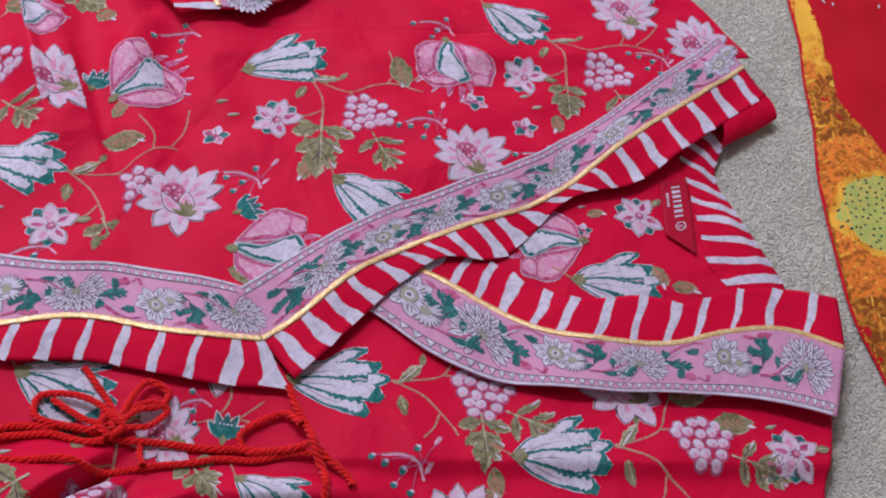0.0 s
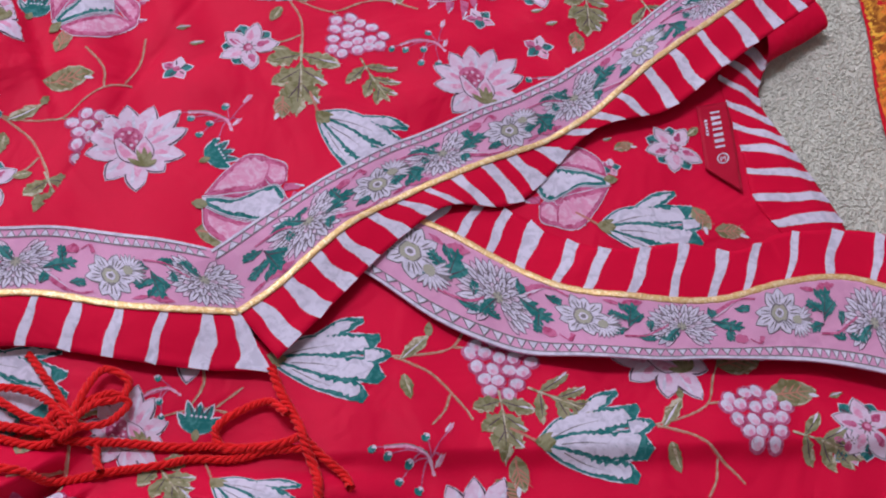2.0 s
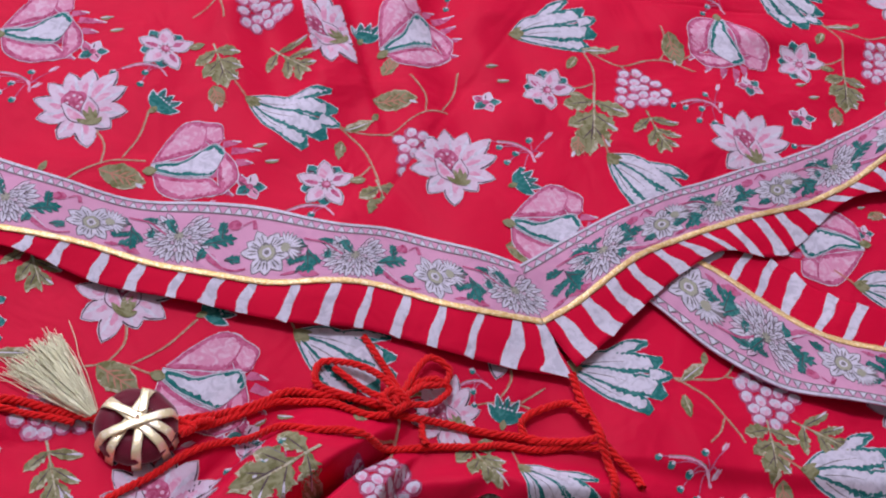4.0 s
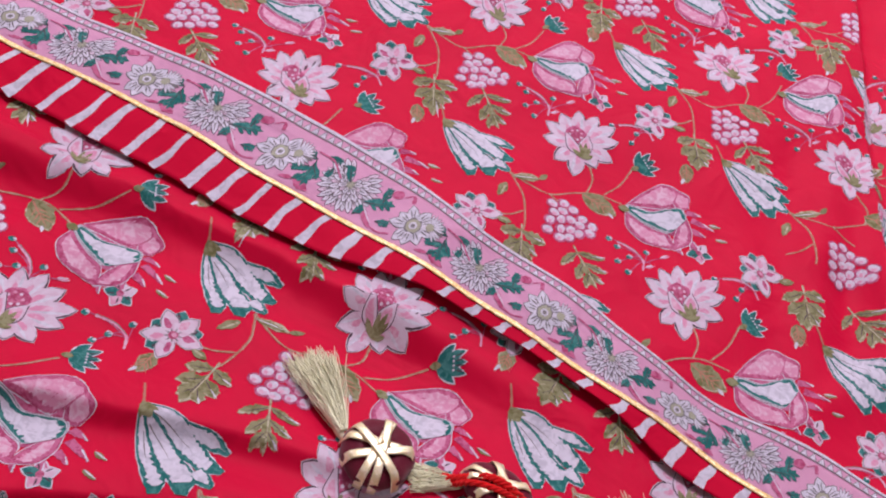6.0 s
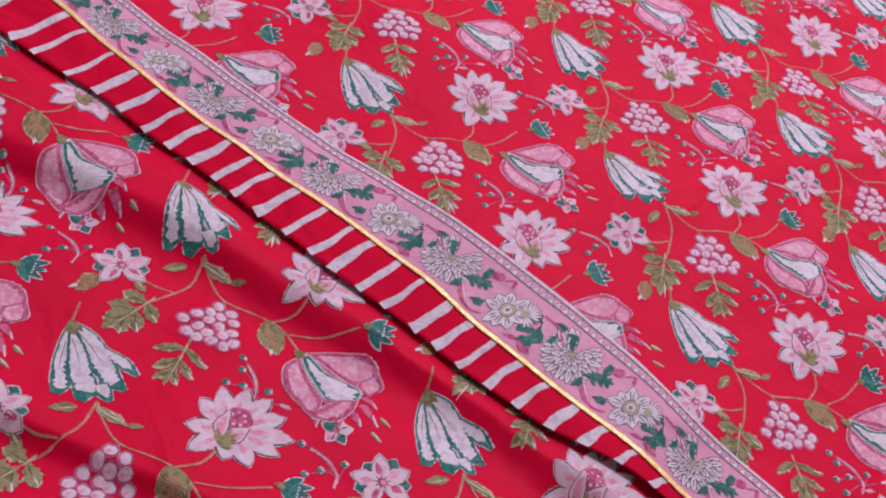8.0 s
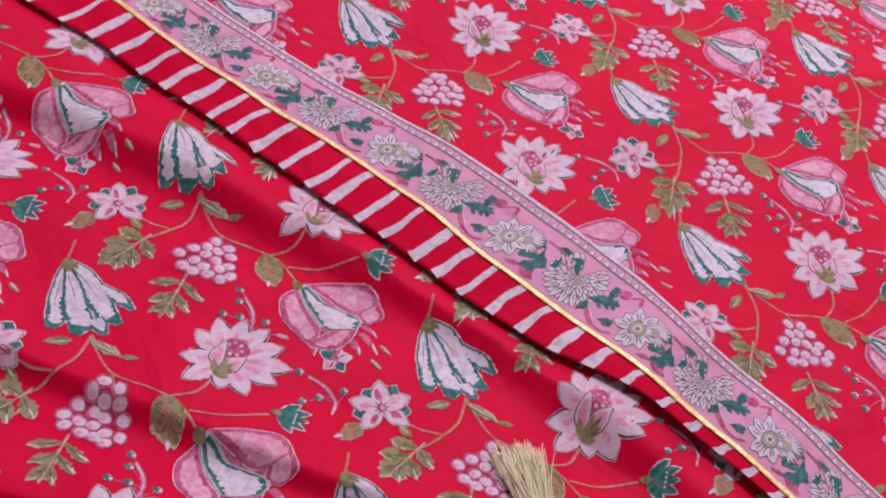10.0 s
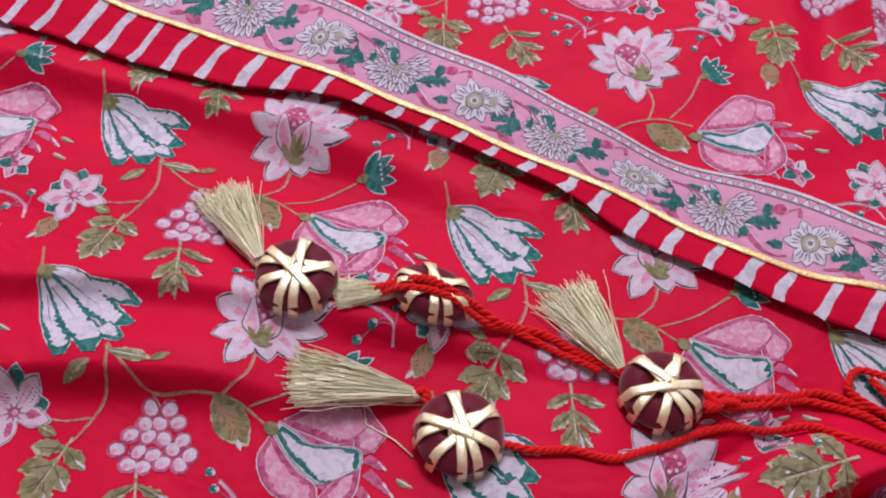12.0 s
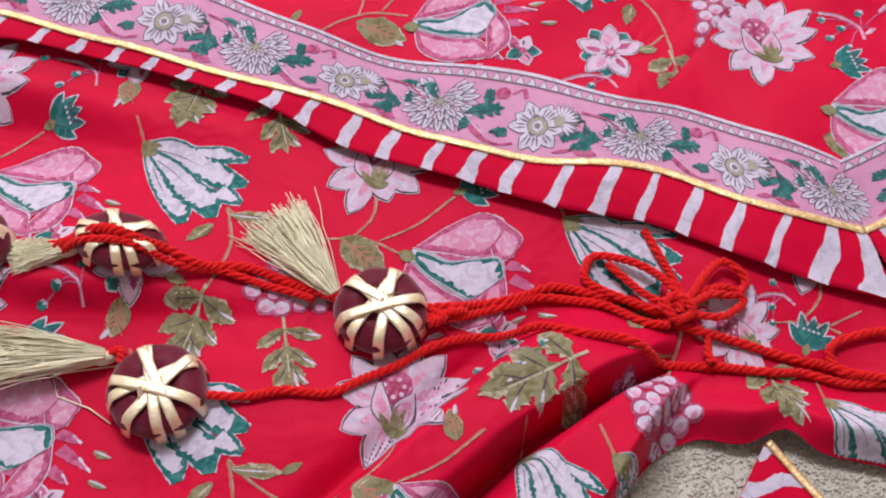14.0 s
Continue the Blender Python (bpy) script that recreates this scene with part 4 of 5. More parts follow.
def make_stripes(parent, place, height, s0, s1, wide, lift, slant, gap=0.0225, label="", at=None):
    n, m = max(6, int((s1 - s0) / 0.003)), max(6, int(wide / 0.003))
    band = cloth("striped_hem", lambda u, v: place(s0 + u * (s1 - s0), v * wide), height, n, m, RED_STRIPE, parent, label, lift, 0.0008)
    for i, s in enumerate(at if at else np.arange(s0 + 0.006, s1 - 0.002, gap)):
        k = Ink(40 + i)
        s = s if at else s + random.uniform(-0.002, 0.002)
        hw = random.uniform(0.0022, 0.0037)
        rows = np.linspace(0.0, 1.0, 12)
        bow, ph = random.uniform(-0.0016, 0.0016), random.uniform(0, 6)
        lean = slant(s) if callable(slant) else slant
        pts = [(np.clip(s - lean * wide * v + bow * math.sin(math.pi * v) + 0.0004 * math.sin(9 * v + ph), s0 + 0.001, s1 - 0.001), v * wide) for v in rows]
        k.stroke(pts, [hw * (0.80 + 0.42 * v + 0.10 * math.sin(7 * v + ph)) for v in rows], I_WHITE, 0, 0.07)
        k.lay("white_stripe", place, height, band, lift + 0.0002)
    return band


def tube(name, pts, rad, material, parent, label="", sides=8, flat=1.0):
    """A round or flattened tube along a line of points."""
    p = np.asarray(pts, float)
    t = np.gradient(p, axis=0)
    t /= np.linalg.norm(t, axis=1)[:, None]
    side = np.cross(t, (0, 0, 1.0))
    side /= np.maximum(np.linalg.norm(side, axis=1), 1e-6)[:, None]
    up = np.cross(side, t)
    a = np.arange(sides) * 2 * math.pi / sides
    rad = np.broadcast_to(np.asarray(rad, float), (len(p),))
    v = p[:, None] + rad[:, None, None] * (np.cos(a)[None, :, None] * side[:, None] + flat * np.sin(a)[None, :, None] * up[:, None])
    n = len(p)
    f = [(i * sides + j, i * sides + (j + 1) % sides, (i + 1) * sides + (j + 1) % sides, (i + 1) * sides + j) for i in range(n - 1) for j in range(sides)]
    f += [tuple(range(sides))[::-1], tuple((n - 1) * sides + j for j in range(sides))]
    return link(name, v.reshape(-1, 3), f, [material], parent, label)


def braid(place, height, s0, s1, parent, lift=0.0012):
    s = np.arange(s0, s1 + 0.001, 0.002)
    x, y = place(s, np.zeros(len(s)))
    return tube("gold_braid", np.stack([x, y, height(x, y) + lift], 1), 0.0021 * (1 + 0.08 * np.sin(s * 2600)), GOLD, parent, "narrow gold metallic braid", 8, 0.3)


# ---- upper wrap panel ----
top_edge = curve((-1.40, 1.25), (-0.40, 1.20), (-0.29, 1.06), (-0.235, 0.95), (-0.205, 0.875), (-0.189, 0.832), (-0.174, 0.798), (-0.150, 0.785), (-0.05, 0.79), (0.10, 0.80), (0.24, 0.785), (0.297, 0.757), (0.325, 0.715), (0.36, 0.66))


def upper_place(u, v):
    x = -1.30 + u * 1.64
    lo = gold_line(x) + 0.001
    x2 = x + step01(-0.20, 0.0, x) * (-0.016) * (1 - v)
    return x2, lo + v * (np.maximum(top_edge(x), lo + 0.003) - lo)


upper_panel = cloth("upper_panel", upper_place, upper_lie, 640, 300, RED, kurta, "red floral cotton wrap front lying smooth")


def left_of_seam(x, y):
    return x < -0.050 + 0.41 * (y - 0.650)


def on_upper(x, y):
    return (y > gold_line(x) + 0.014) & (y < top_edge(x) - 0.002)


def left_of_pleat(x, y):
    return x < -0.174 - 0.365 * (y - 0.516)


smooth_side = lambda x, y: on_upper(x, y) & left_of_seam(x, y) & (left_of_pleat(x, y) | (y < 0.52))
pleat_side = lambda x, y: on_upper(x, y) & left_of_seam(x, y) & ~left_of_pleat(x, y)
in_pleat = lambda x, y: pleat_side(x, y) & (x < -0.152 - 0.4 * (y - 0.54))
past_pleat = lambda x, y: pleat_side(x, y) & ((x > -0.152 - 0.4 * (y - 0.54)) | (y > 0.62))
for i in range(-6, 5):
    for j in range(-5, 4):
        ax, ay = np.array((-0.4357, 0.6862)) + i * A_STEP + j * B_STEP
        if -1.35 < ax < 0.0 and 0.28 < ay < 1.2:
            edge = (i, j) == (2, 0)
            stamp_repeat(ax, ay, 0, upper_lie, upper_panel, (lambda x, y: on_upper(x, y) & left_of_seam(x, y)) if edge else smooth_side,
                         ("lotus_print", "rose_print", "thistle_print", "round_leaf_print", "bud_print") if edge else (), warp=drawn_out)
stamp_repeat(-0.270, 0.687, 38, upper_lie, upper_panel, lambda x, y: past_pleat(x, y) & (y > 0.60))
front = lambda x, y: on_upper(x, y) & ~left_of_seam(x, y)
for ax, ay in ((-0.034, 0.634), (0.042, 0.506), (0.150, 0.703)):
    stamp_repeat(ax, ay, -25, upper_lie, upper_panel, front, skip=("lotus_print", "rose_print", "thistle_print", "berry_print", "bud_print", "round_leaf_print")
                 + (("bell_flower_print", "lobed_leaf_print") if ax < 0 else ()))
stamp("bell_flower_print", -0.026, 0.636, 34, upper_lie, upper_panel, front, 1.05)
stamp("lobed_leaf_print", 0.001, 0.572, -88, upper_lie, upper_panel, front, 1.35)
for kind, x, y, deg in (("lotus_print", -0.088, 0.492, -12), ("lotus_print", 0.110, 0.553, -20), ("lotus_print", 0.240, 0.728, -20), 
                        ("rose_print", -0.022, 0.458, -14), ("rose_print", 0.096, 0.647, -102), ("thistle_print", -0.042, 0.488, 30), 
                        ("round_leaf_print", 0.052, 0.645, -70), ("round_leaf_print", -0.050, 0.436, 0), ("berry_print", 0.074, 0.580, 20), ("berry_print", -0.050, 0.515, 0), ("bud_print", -0.072, 0.553, 0),
                        ("bud_print", 0.113, 0.610, 40), ("berry_print", 0.255, 0.676, 0), ("lotus_print", 0.300, 0.700, 30), ("bud_print", 0.150, 0.590, 0)):
    stamp(kind, x, y, deg, upper_lie, upper_panel, front)
for kind, x, y, deg in (("rose_print", -0.128, 0.599, 28), ("thistle_print", -0.160, 0.594, 75), ("round_leaf_print", -0.146, 0.536, 10), ("leaflet_print", -0.142, 0.560, 70)):
    stamp(kind, x, y, deg, upper_lie, upper_panel, past_pleat)
stamp("lotus_print", -0.186, 0.581, 35, upper_lie, upper_panel, in_pleat)
stamp("rose_print", -0.216, 0.646, 60, upper_lie, upper_panel, pleat_side, 0.8)


def left_band(s, w):
    q = w / 0.046
    x = s - 0.016 * step01(-0.16, X_V, s) * q
    return x, gold_left(s) + q * (pink_left(x) - gold_left(s))


def right_band(s, w):
    q = w / 0.046
    return s - 0.017 * q, gold_right(s) + q * (pink_right(s - 0.017) - gold_right(s))


def left_hem(s, w):
    q = w / 0.030
    out = 0.022 * step01(-0.045, X_V, s)
    return s + out * q, gold_left(s) + q * (hem_left(s + out) - gold_left(s))


def right_hem(s, w):
    q = w / 0.030
    out = 0.022 - 0.006 * step01(0.0, 0.3, s)
    return s + out * q, gold_right(s) + q * (hem_right(s + out) - gold_right(s))


def hem_lie(x, y):
    d = gold_line(x) - y
    return upper_lie(x, y) - 0.0035 * step01(0.004, 0.035, d)


LEFT_STRIPES = ([-1.29 + 0.0218 * i for i in range(13)] + [-0.989, -0.968, -0.938, -0.913, -0.891, -0.868, -0.847, -0.826, -0.805, -0.787, -0.766, -0.741, -0.718, -0.699, -0.677, -0.656, -0.632, -0.613,
                -0.594, -0.571, -0.549, -0.525, -0.502, -0.479, -0.455, -0.433, -0.412, -0.391, -0.372, -0.350, -0.324, -0.304, -0.280, -0.258, -0.234, -0.213, -0.193, -0.170, -0.147, -0.126, -0.105,
                -0.083, -0.061, -0.039, -0.0262])
make_band(upper_panel, left_band, upper_lie, -1.30, X_V, 0.046, 0.0011, [-0.0355 - 0.0517 * i for i in range(24, -1, -1)], True, "pink cotton border printed with flowers")
make_band(upper_panel, right_band, upper_lie, X_V, 0.332, 0.046, 0.0012, (-0.020, 0.018, 0.055, 0.094, 0.134, 0.178, 0.222, 0.276, 0.318), False, "pink cotton border printed with flowers")
make_stripes(upper_panel, left_hem, hem_lie, -1.30, X_V, 0.030, 0.0004, 0.15, label="red cotton hem with white stripes", at=LEFT_STRIPES)
make_stripes(upper_panel, right_hem, hem_lie, X_V, 0.332, 0.030, 0.0005, 0.0, label="red cotton hem with white stripes", at=(-0.016, 0.0, 0.013, 0.026, 0.043, 0.059, 0.075, 0.092, 0.110, 0.126, 0.143, 0.161, 0.179, 0.197, 0.217, 0.236, 0.256, 0.278, 0.301, 0.322))
braid(left_band, upper_lie, -1.30, X_V, upper_panel)
braid(right_band, upper_lie, X_V, 0.332, upper_panel)


def turned_end(u, v):
    """The shoulder end of the hem, turned under."""
    a = v * 2.6
    s = 0.290 + 0.042 * u
    x, y = right_hem(s, np.full_like(s, 0.030))
    return x + 0.009 * np.sin(a) * u, y - 0.012 * np.sin(a) - 0.006 * v, hem_lie(x, y) - 0.008 * (1 - np.cos(a))


uu, vv = np.meshgrid(np.linspace(0, 1, 24), np.linspace(0, 1, 16), indexing="ij")
tx, ty, tz = turned_end(uu.ravel(), vv.ravel())
link("turned_under_end", np.stack([tx, ty, np.maximum(tz, FLOOR + 0.003)], 1), grid_faces(24, 16), [RED_STRIPE], upper_panel, "dark red turned-under hem end")


# the under-panel's own border along the neck
def neck_band(s, w):
    q = w / 0.046
    x = s - 0.018 * q * step01(0.28, 0.36, s) - 0.02 * q * (1 - step01(0.06, 0.12, s))
    return x, rgold(s) + q * (rpink(x) - rgold(s))


def neck_hem(s, w):
    q = w / 0.034
    x = s + 0.004 * q
    return x, rgold(s) + q * (rhem(x) - rgold(s))


def neck_lie(x, y):
    return lower_lie(x, np.minimum(y, 0.40)) * 0.4 - 0.004 + 0.006 * step01(0.11, 0.19, x) + 0.0012 * ripple_b(x, y)


make_band(lower_panel, neck_band, neck_lie, 0.050, 0.361, 0.046, 0.0012, (0.074, 0.116, 0.162, 0.216, 0.274, 0.336), False, "pink cotton border printed with flowers")
make_stripes(lower_panel, neck_hem, neck_lie, 0.050, 0.361, 0.034, 0.0005, -0.26, label="red cotton neck hem with white stripes", at=(0.076, 0.095, 0.112, 0.129, 0.148, 0.165, 0.189, 0.213, 0.236, 0.257, 0.283, 0.310, 0.336))
braid(neck_band, neck_lie, 0.050, 0.361, lower_panel)


def back_facing(s, w):
    q = w / 0.045
    return neck_in(s) + q * (neck_out(s) - neck_in(s)), s


make_stripes(back_panel, back_facing, back_lie, 0.445, 0.625, 0.045, 0.0007, lambda y: 5.0 * (y - 0.515), 0.019, "red neck facing with white stripes")

# ---- neck label ----
neck_label = empty("neck_label", "dark red woven label stitched inside the back neck", "label")


def label_place(u, v):
    return 0.2520 + 0.021 * v - 0.002 * u, 0.557 + 0.006 * v - u * (0.050 + 0.022 * v)


def label_lie(x, y):
    return back_lie(x, y) + 0.0022 + 0.0015 * np.sin((y - 0.48) * 40)


cloth("label_tape", label_place, label_lie, 30, 10, LABEL, neck_label, "dark red satin tape")
k = Ink(3)
for i in range(7):
    k.stroke([(0.009 + 0.0047 * i, 0.0080), (0.009 + 0.0047 * i, 0.0145)], 0.0013 if i % 3 else 0.0008, I_WHITE, 1, 0.2)
for i in range(5):
    k.stroke([(0.014 + 0.0028 * i, 0.0042), (0.0158 + 0.0028 * i, 0.0042)], 0.0009, I_WHITE, 1, 0.2)
ring = np.linspace(0, 2 * math.pi, 25)
k.stroke(np.stack([0.0465 + 0.0036 * np.cos(ring), 0.012 + 0.0036 * np.sin(ring)], 1), 0.0004, I_WHITE, 1, 0.0)
k.stroke([(0.0485, 0.0105), (0.0447, 0.0105), (0.0470, 0.012), (0.0447, 0.0135), (0.0485, 0.0135)], 0.00035, I_WHITE, 1, 0.0)
k.lay("woven_marks", lambda a, b: (0.252 + b - 0.04 * a, 0.558 + 0.3 * b - a), label_lie, neck_label, 0.0004, label="white woven marks and size letter")

# ---- sleeve folded over the front ----
sleeve_low = curve((0.0, 0.0), (0.16, 0.017), (0.21, 0.030), (0.28, 0.066), (0.42, 0.104), (0.56, 0.126), (1.0, 0.150))


def sleeve_place(s, w):
    """s up along the cuff, w away from it, in metres."""
    q = s / 0.150
    x0 = -0.112 + w
    y0 = 0.664 + sleeve_low(w / 0.40)
    x1 = -0.198 + w * 1.15
    y1 = 0.787 + 0.056 * np.sin(np.minimum(w / 0.17, 1.0) * 1.5)
    return x0 + q * (x1 - x0), y0 + q * (y1 - y0)


def sleeve_lie(x, y):
    return upper_lie(np.minimum(x, 0.2), y) * 0.5 + 0.010 + 0.002 * ripple_a(x, y) + 0.0007 * ripple_d(x, y)


sleeve = cloth("sleeve", lambda u, v: sleeve_place(v * 0.150, u * 0.40), sleeve_lie, 150, 70, RED, kurta, "red floral cotton sleeve folded over the front")
make_stripes(sleeve, lambda s, w: sleeve_place(s, w), sleeve_lie, 0.001, 0.149, 0.030, 0.0006, 0.35, 0.019, "red cotton cuff with white stripes")
make_band(sleeve, lambda s, w: sleeve_place(s, w + 0.030), sleeve_lie, 0.001, 0.149, 0.050, 0.0009, (0.012, 0.062, 0.112), True, "pink cotton cuff border printed with flowers")
braid(lambda s, w: sleeve_place(s, w + 0.030), sleeve_lie, 0.001, 0.149, sleeve, 0.0015)
on_sleeve = lambda x, y: (y > 0.672 + sleeve_low(np.clip((x + 0.10) / 0.40, 0, 1)) - 0.008) & (x > -0.06 - 0.52 * (y - 0.66) + 0.03) & (y < 0.835) & (x < 0.28)
for ax, ay, turn in ((-0.02, 0.745, 30), (0.06, 0.83, 30), (0.16, 0.80, 30), (0.02, 0.66, 30), (0.14, 0.69, 30)):
    stamp_repeat(ax, ay, turn, sleeve_lie, sleeve, on_sleeve)

# ---- ties: twisted cords with cloth buttons and tassels ----
def rope(name, pts, rad, parent, label="", twist=0.0115, strands=3):
    """A twisted cord along a line through the points."""
    p, rad = np.asarray(pts, float), rad * 0.84
    t = np.concatenate([[0], np.cumsum(np.linalg.norm(np.diff(p, axis=0), axis=1))])
    q = np.linspace(0, t[-1], max(12, int(t[-1] / 0.0011)))
    c = np.stack([curve(*zip(t, p[:, i]))(q) for i in range(3)], 1)
    # slack: the cord wavers a little along its way
    sway = 0.0006 * np.sin(q * 190 + 7 * p[0, 0] * 100) + 0.0005 * np.sin(q * 83 + p[0, 1] * 900)
    c[:, 0] += sway
    c[:, 1] += 0.0006 * np.sin(q * 143 + p[-1, 0] * 700) - 0.5 * sway
    d = np.gradient(c, axis=0)
    d /= np.linalg.norm(d, axis=1)[:, None]
    side = np.cross(d, (0, 0, 1.0))
    side /= np.maximum(np.linalg.norm(side, axis=1), 1e-6)[:, None]
    up = np.cross(side, d)
    verts, faces = [], []
    n, sides = len(q), 6
    a6 = np.arange(sides) * 2 * math.pi / sides
    for s in range(strands):
        ph = (q + 0.0012 * np.sin(q * 260)) / twist * 2 * math.pi + s * 2 * math.pi / strands
        mid = c + 0.52 * rad * (np.cos(ph)[:, None] * side + np.sin(ph)[:, None] * up)
        base = len(verts) * n * sides
        r = 0.56 * rad * (1 + 0.10 * np.sin(q * 2100 + s) + 0.07 * np.sin(q * 633 + 2 * s))
        verts.append((mid[:, None] + r[:, None, None] * (np.cos(a6)[None, :, None] * side[:, None] + np.sin(a6)[None, :, None] * up[:, None])).reshape(-1, 3))
        faces += [(base + i * sides + j, base + i * sides + (j + 1) % sides, base + (i + 1) * sides + (j + 1) % sides, base + (i + 1) * sides + j)
                  for i in range(n - 1) for j in range(sides)]
    # loose fibres
    r = np.random.RandomState(len(q))
    base, fib = sum(len(v) for v in verts), []
    for i in range(int(t[-1] / 0.0006)):
        o = c[r.randint(n)]
        w = r.normal(0, 1, 3)
        w /= np.linalg.norm(w)
        w[2] = abs(w[2])
        e = o + w * rad * r.uniform(1.2, 2.2)
        g = np.cross(w, (0.3, 0.5, 0.8)) * 0.00013
        fib += [o + w * rad * 0.6 - g, o + w * rad * 0.6 + g, e]
        faces.append((base + 3 * i, base + 3 * i + 1, base + 3 * i + 2))
    return link(name, np.concatenate(verts + [np.array(fib)]) if fib else np.concatenate(verts), faces, [CORD], parent, label)


def rest(x, y, up):
    """A point that lies up above whatever cloth is topmost there."""
    return (x, y, float(lower_lie(x, y)) + up)


def line_on(pts, up=0.0026):
    return [rest(x, y, up + (p[0] if p else 0.0)) for x, y, *p in pts]


def button(x, y, rad, parent, turn=0.0, lean=0.0, strips=5, thick=1.0, squash=1.0):
    """A padded satin button with crossed gold ribbons."""
    z = float(lower_lie(x, y))
    m = Matrix.Translation((x, y, z + 0.0075 * thick + abs(lean) * 0.00015)) @ Matrix.Rotation(radians(lean), 4, "X") @ Matrix.Diagonal((1, squash, 1, 1)) @ Matrix.Rotation(radians(turn), 4, "Z") @ Matrix.Diagonal((1, 1, thick, 1))
    prof = [(0.0, 0.0050), (0.25, 0.0062), (0.5, 0.0076), (0.75, 0.0066), (0.92, 0.0040), (1.0, 0.0), (0.93, -0.0042), (0.7, -0.0066), (0.0, -0.0072)]
    t = np.linspace(0, 1, len(prof))
    q = np.linspace(0, 1, 25)
    rr, zz = curve(*zip(t, [a for a, b in prof]))(q), curve(*zip(t, [b for a, b in prof]))(q)
    rr = np.clip(rr, 0.0005, 1.02)
    n = 40
    ang = np.arange(n) * 2 * math.pi / n
    v = []
    for r0, z0 in zip(rr, zz):
        w = 1 + 0.015 * np.sin(ang * 9) * r0
        v.append(np.stack([rad * r0 * w * np.cos(ang), rad * r0 * w * np.sin(ang), np.full(n, z0) + 0.0004 * np.sin(ang * 7) * r0], 1))
    f = [(i * n + j, i * n + (j + 1) % n, (i + 1) * n + (j + 1) % n, (i + 1) * n + j) for i in range(len(q) - 1) for j in range(n)]
    f += [tuple(range(n)), tuple((len(q) - 1) * n + j for j in range(n))[::-1]]
    pts = np.array([m @ Vector(p) for p in np.concatenate(v).tolist()])
    b = link("button", pts, [tuple(reversed(g)) for g in f], [MAROON], parent, "padded maroon satin button")
    for i in range(strips):
        a = radians(180 * i / strips + (7, -5, 12, -9, 3)[i % 5])
        off = (0.0025, -0.0030, 0.0010, -0.0015, 0.0030)[i % 5]
        s = np.linspace(-1.04, 1.04, 33)
        rows = []
        for w in (-0.0024, -0.0012, 0.0, 0.0012, 0.0024):
            px = s * rad * math.cos(a) - (off + w) * math.sin(a)
            py = s * rad * math.sin(a) + (off + w) * math.cos(a)
            r0 = np.hypot(px, py) / rad
            h = np.where(r0 < 1, 0.0018 + 0.0066 * np.sqrt(np.clip(1 - np.clip((r0 - 0.45) / 0.6, 0, 1) ** 2, 0, 1)), 0.0) + 0.0007 + 0.0007 * i * np.clip(1.15 - r0, 0, 1)
            g = np.clip((r0 - 0.86) / 0.18, 0, 1)
            h, out = h * (1 - g) - 0.0050 * g, 1.015 + 0.035 * np.sin(g * math.pi)
            out = np.where(g > 0.6, np.minimum(out, 1.06 / np.maximum(r0, 0.5)), out)
            rows.append(np.stack([px * out, py * out, h], 1))
        g = np.stack(rows, 1).reshape(-1, 3)
        g = np.array([m @ Vector(p) for p in g.tolist()])
        ob = link("gold_ribbon", g, face_up(g, grid_faces(33, 5)), [GOLD_RIBBON], b, "flat shiny gold ribbon")
        mod = ob.modifiers.new("thickness", "SOLIDIFY")
        mod.thickness = 0.0004
    # crumpled knot of ribbon in the middle
    r = np.random.RandomState(int(abs(x) * 1000))
    vv, ff = [], []
    for i in range(7):
        o = np.array((r.uniform(-0.004, 0.004), r.uniform(-0.004, 0.004), 0.0080 + r.uniform(0, 0.002)))
        d, e = r.normal(0, 0.0022, 3), r.normal(0, 0.0022, 3)
        vv += [o - d - e, o + d - e, o + d + e, o - d + e]
        ff.append((4 * i, 4 * i + 1, 4 * i + 2, 4 * i + 3))
    link("ribbon_knot", np.array([m @ Vector(p) for p in np.array(vv).tolist()]), ff, [GOLD_RIBBON], b, "crumpled gold ribbon knot", smooth=False)
    return b


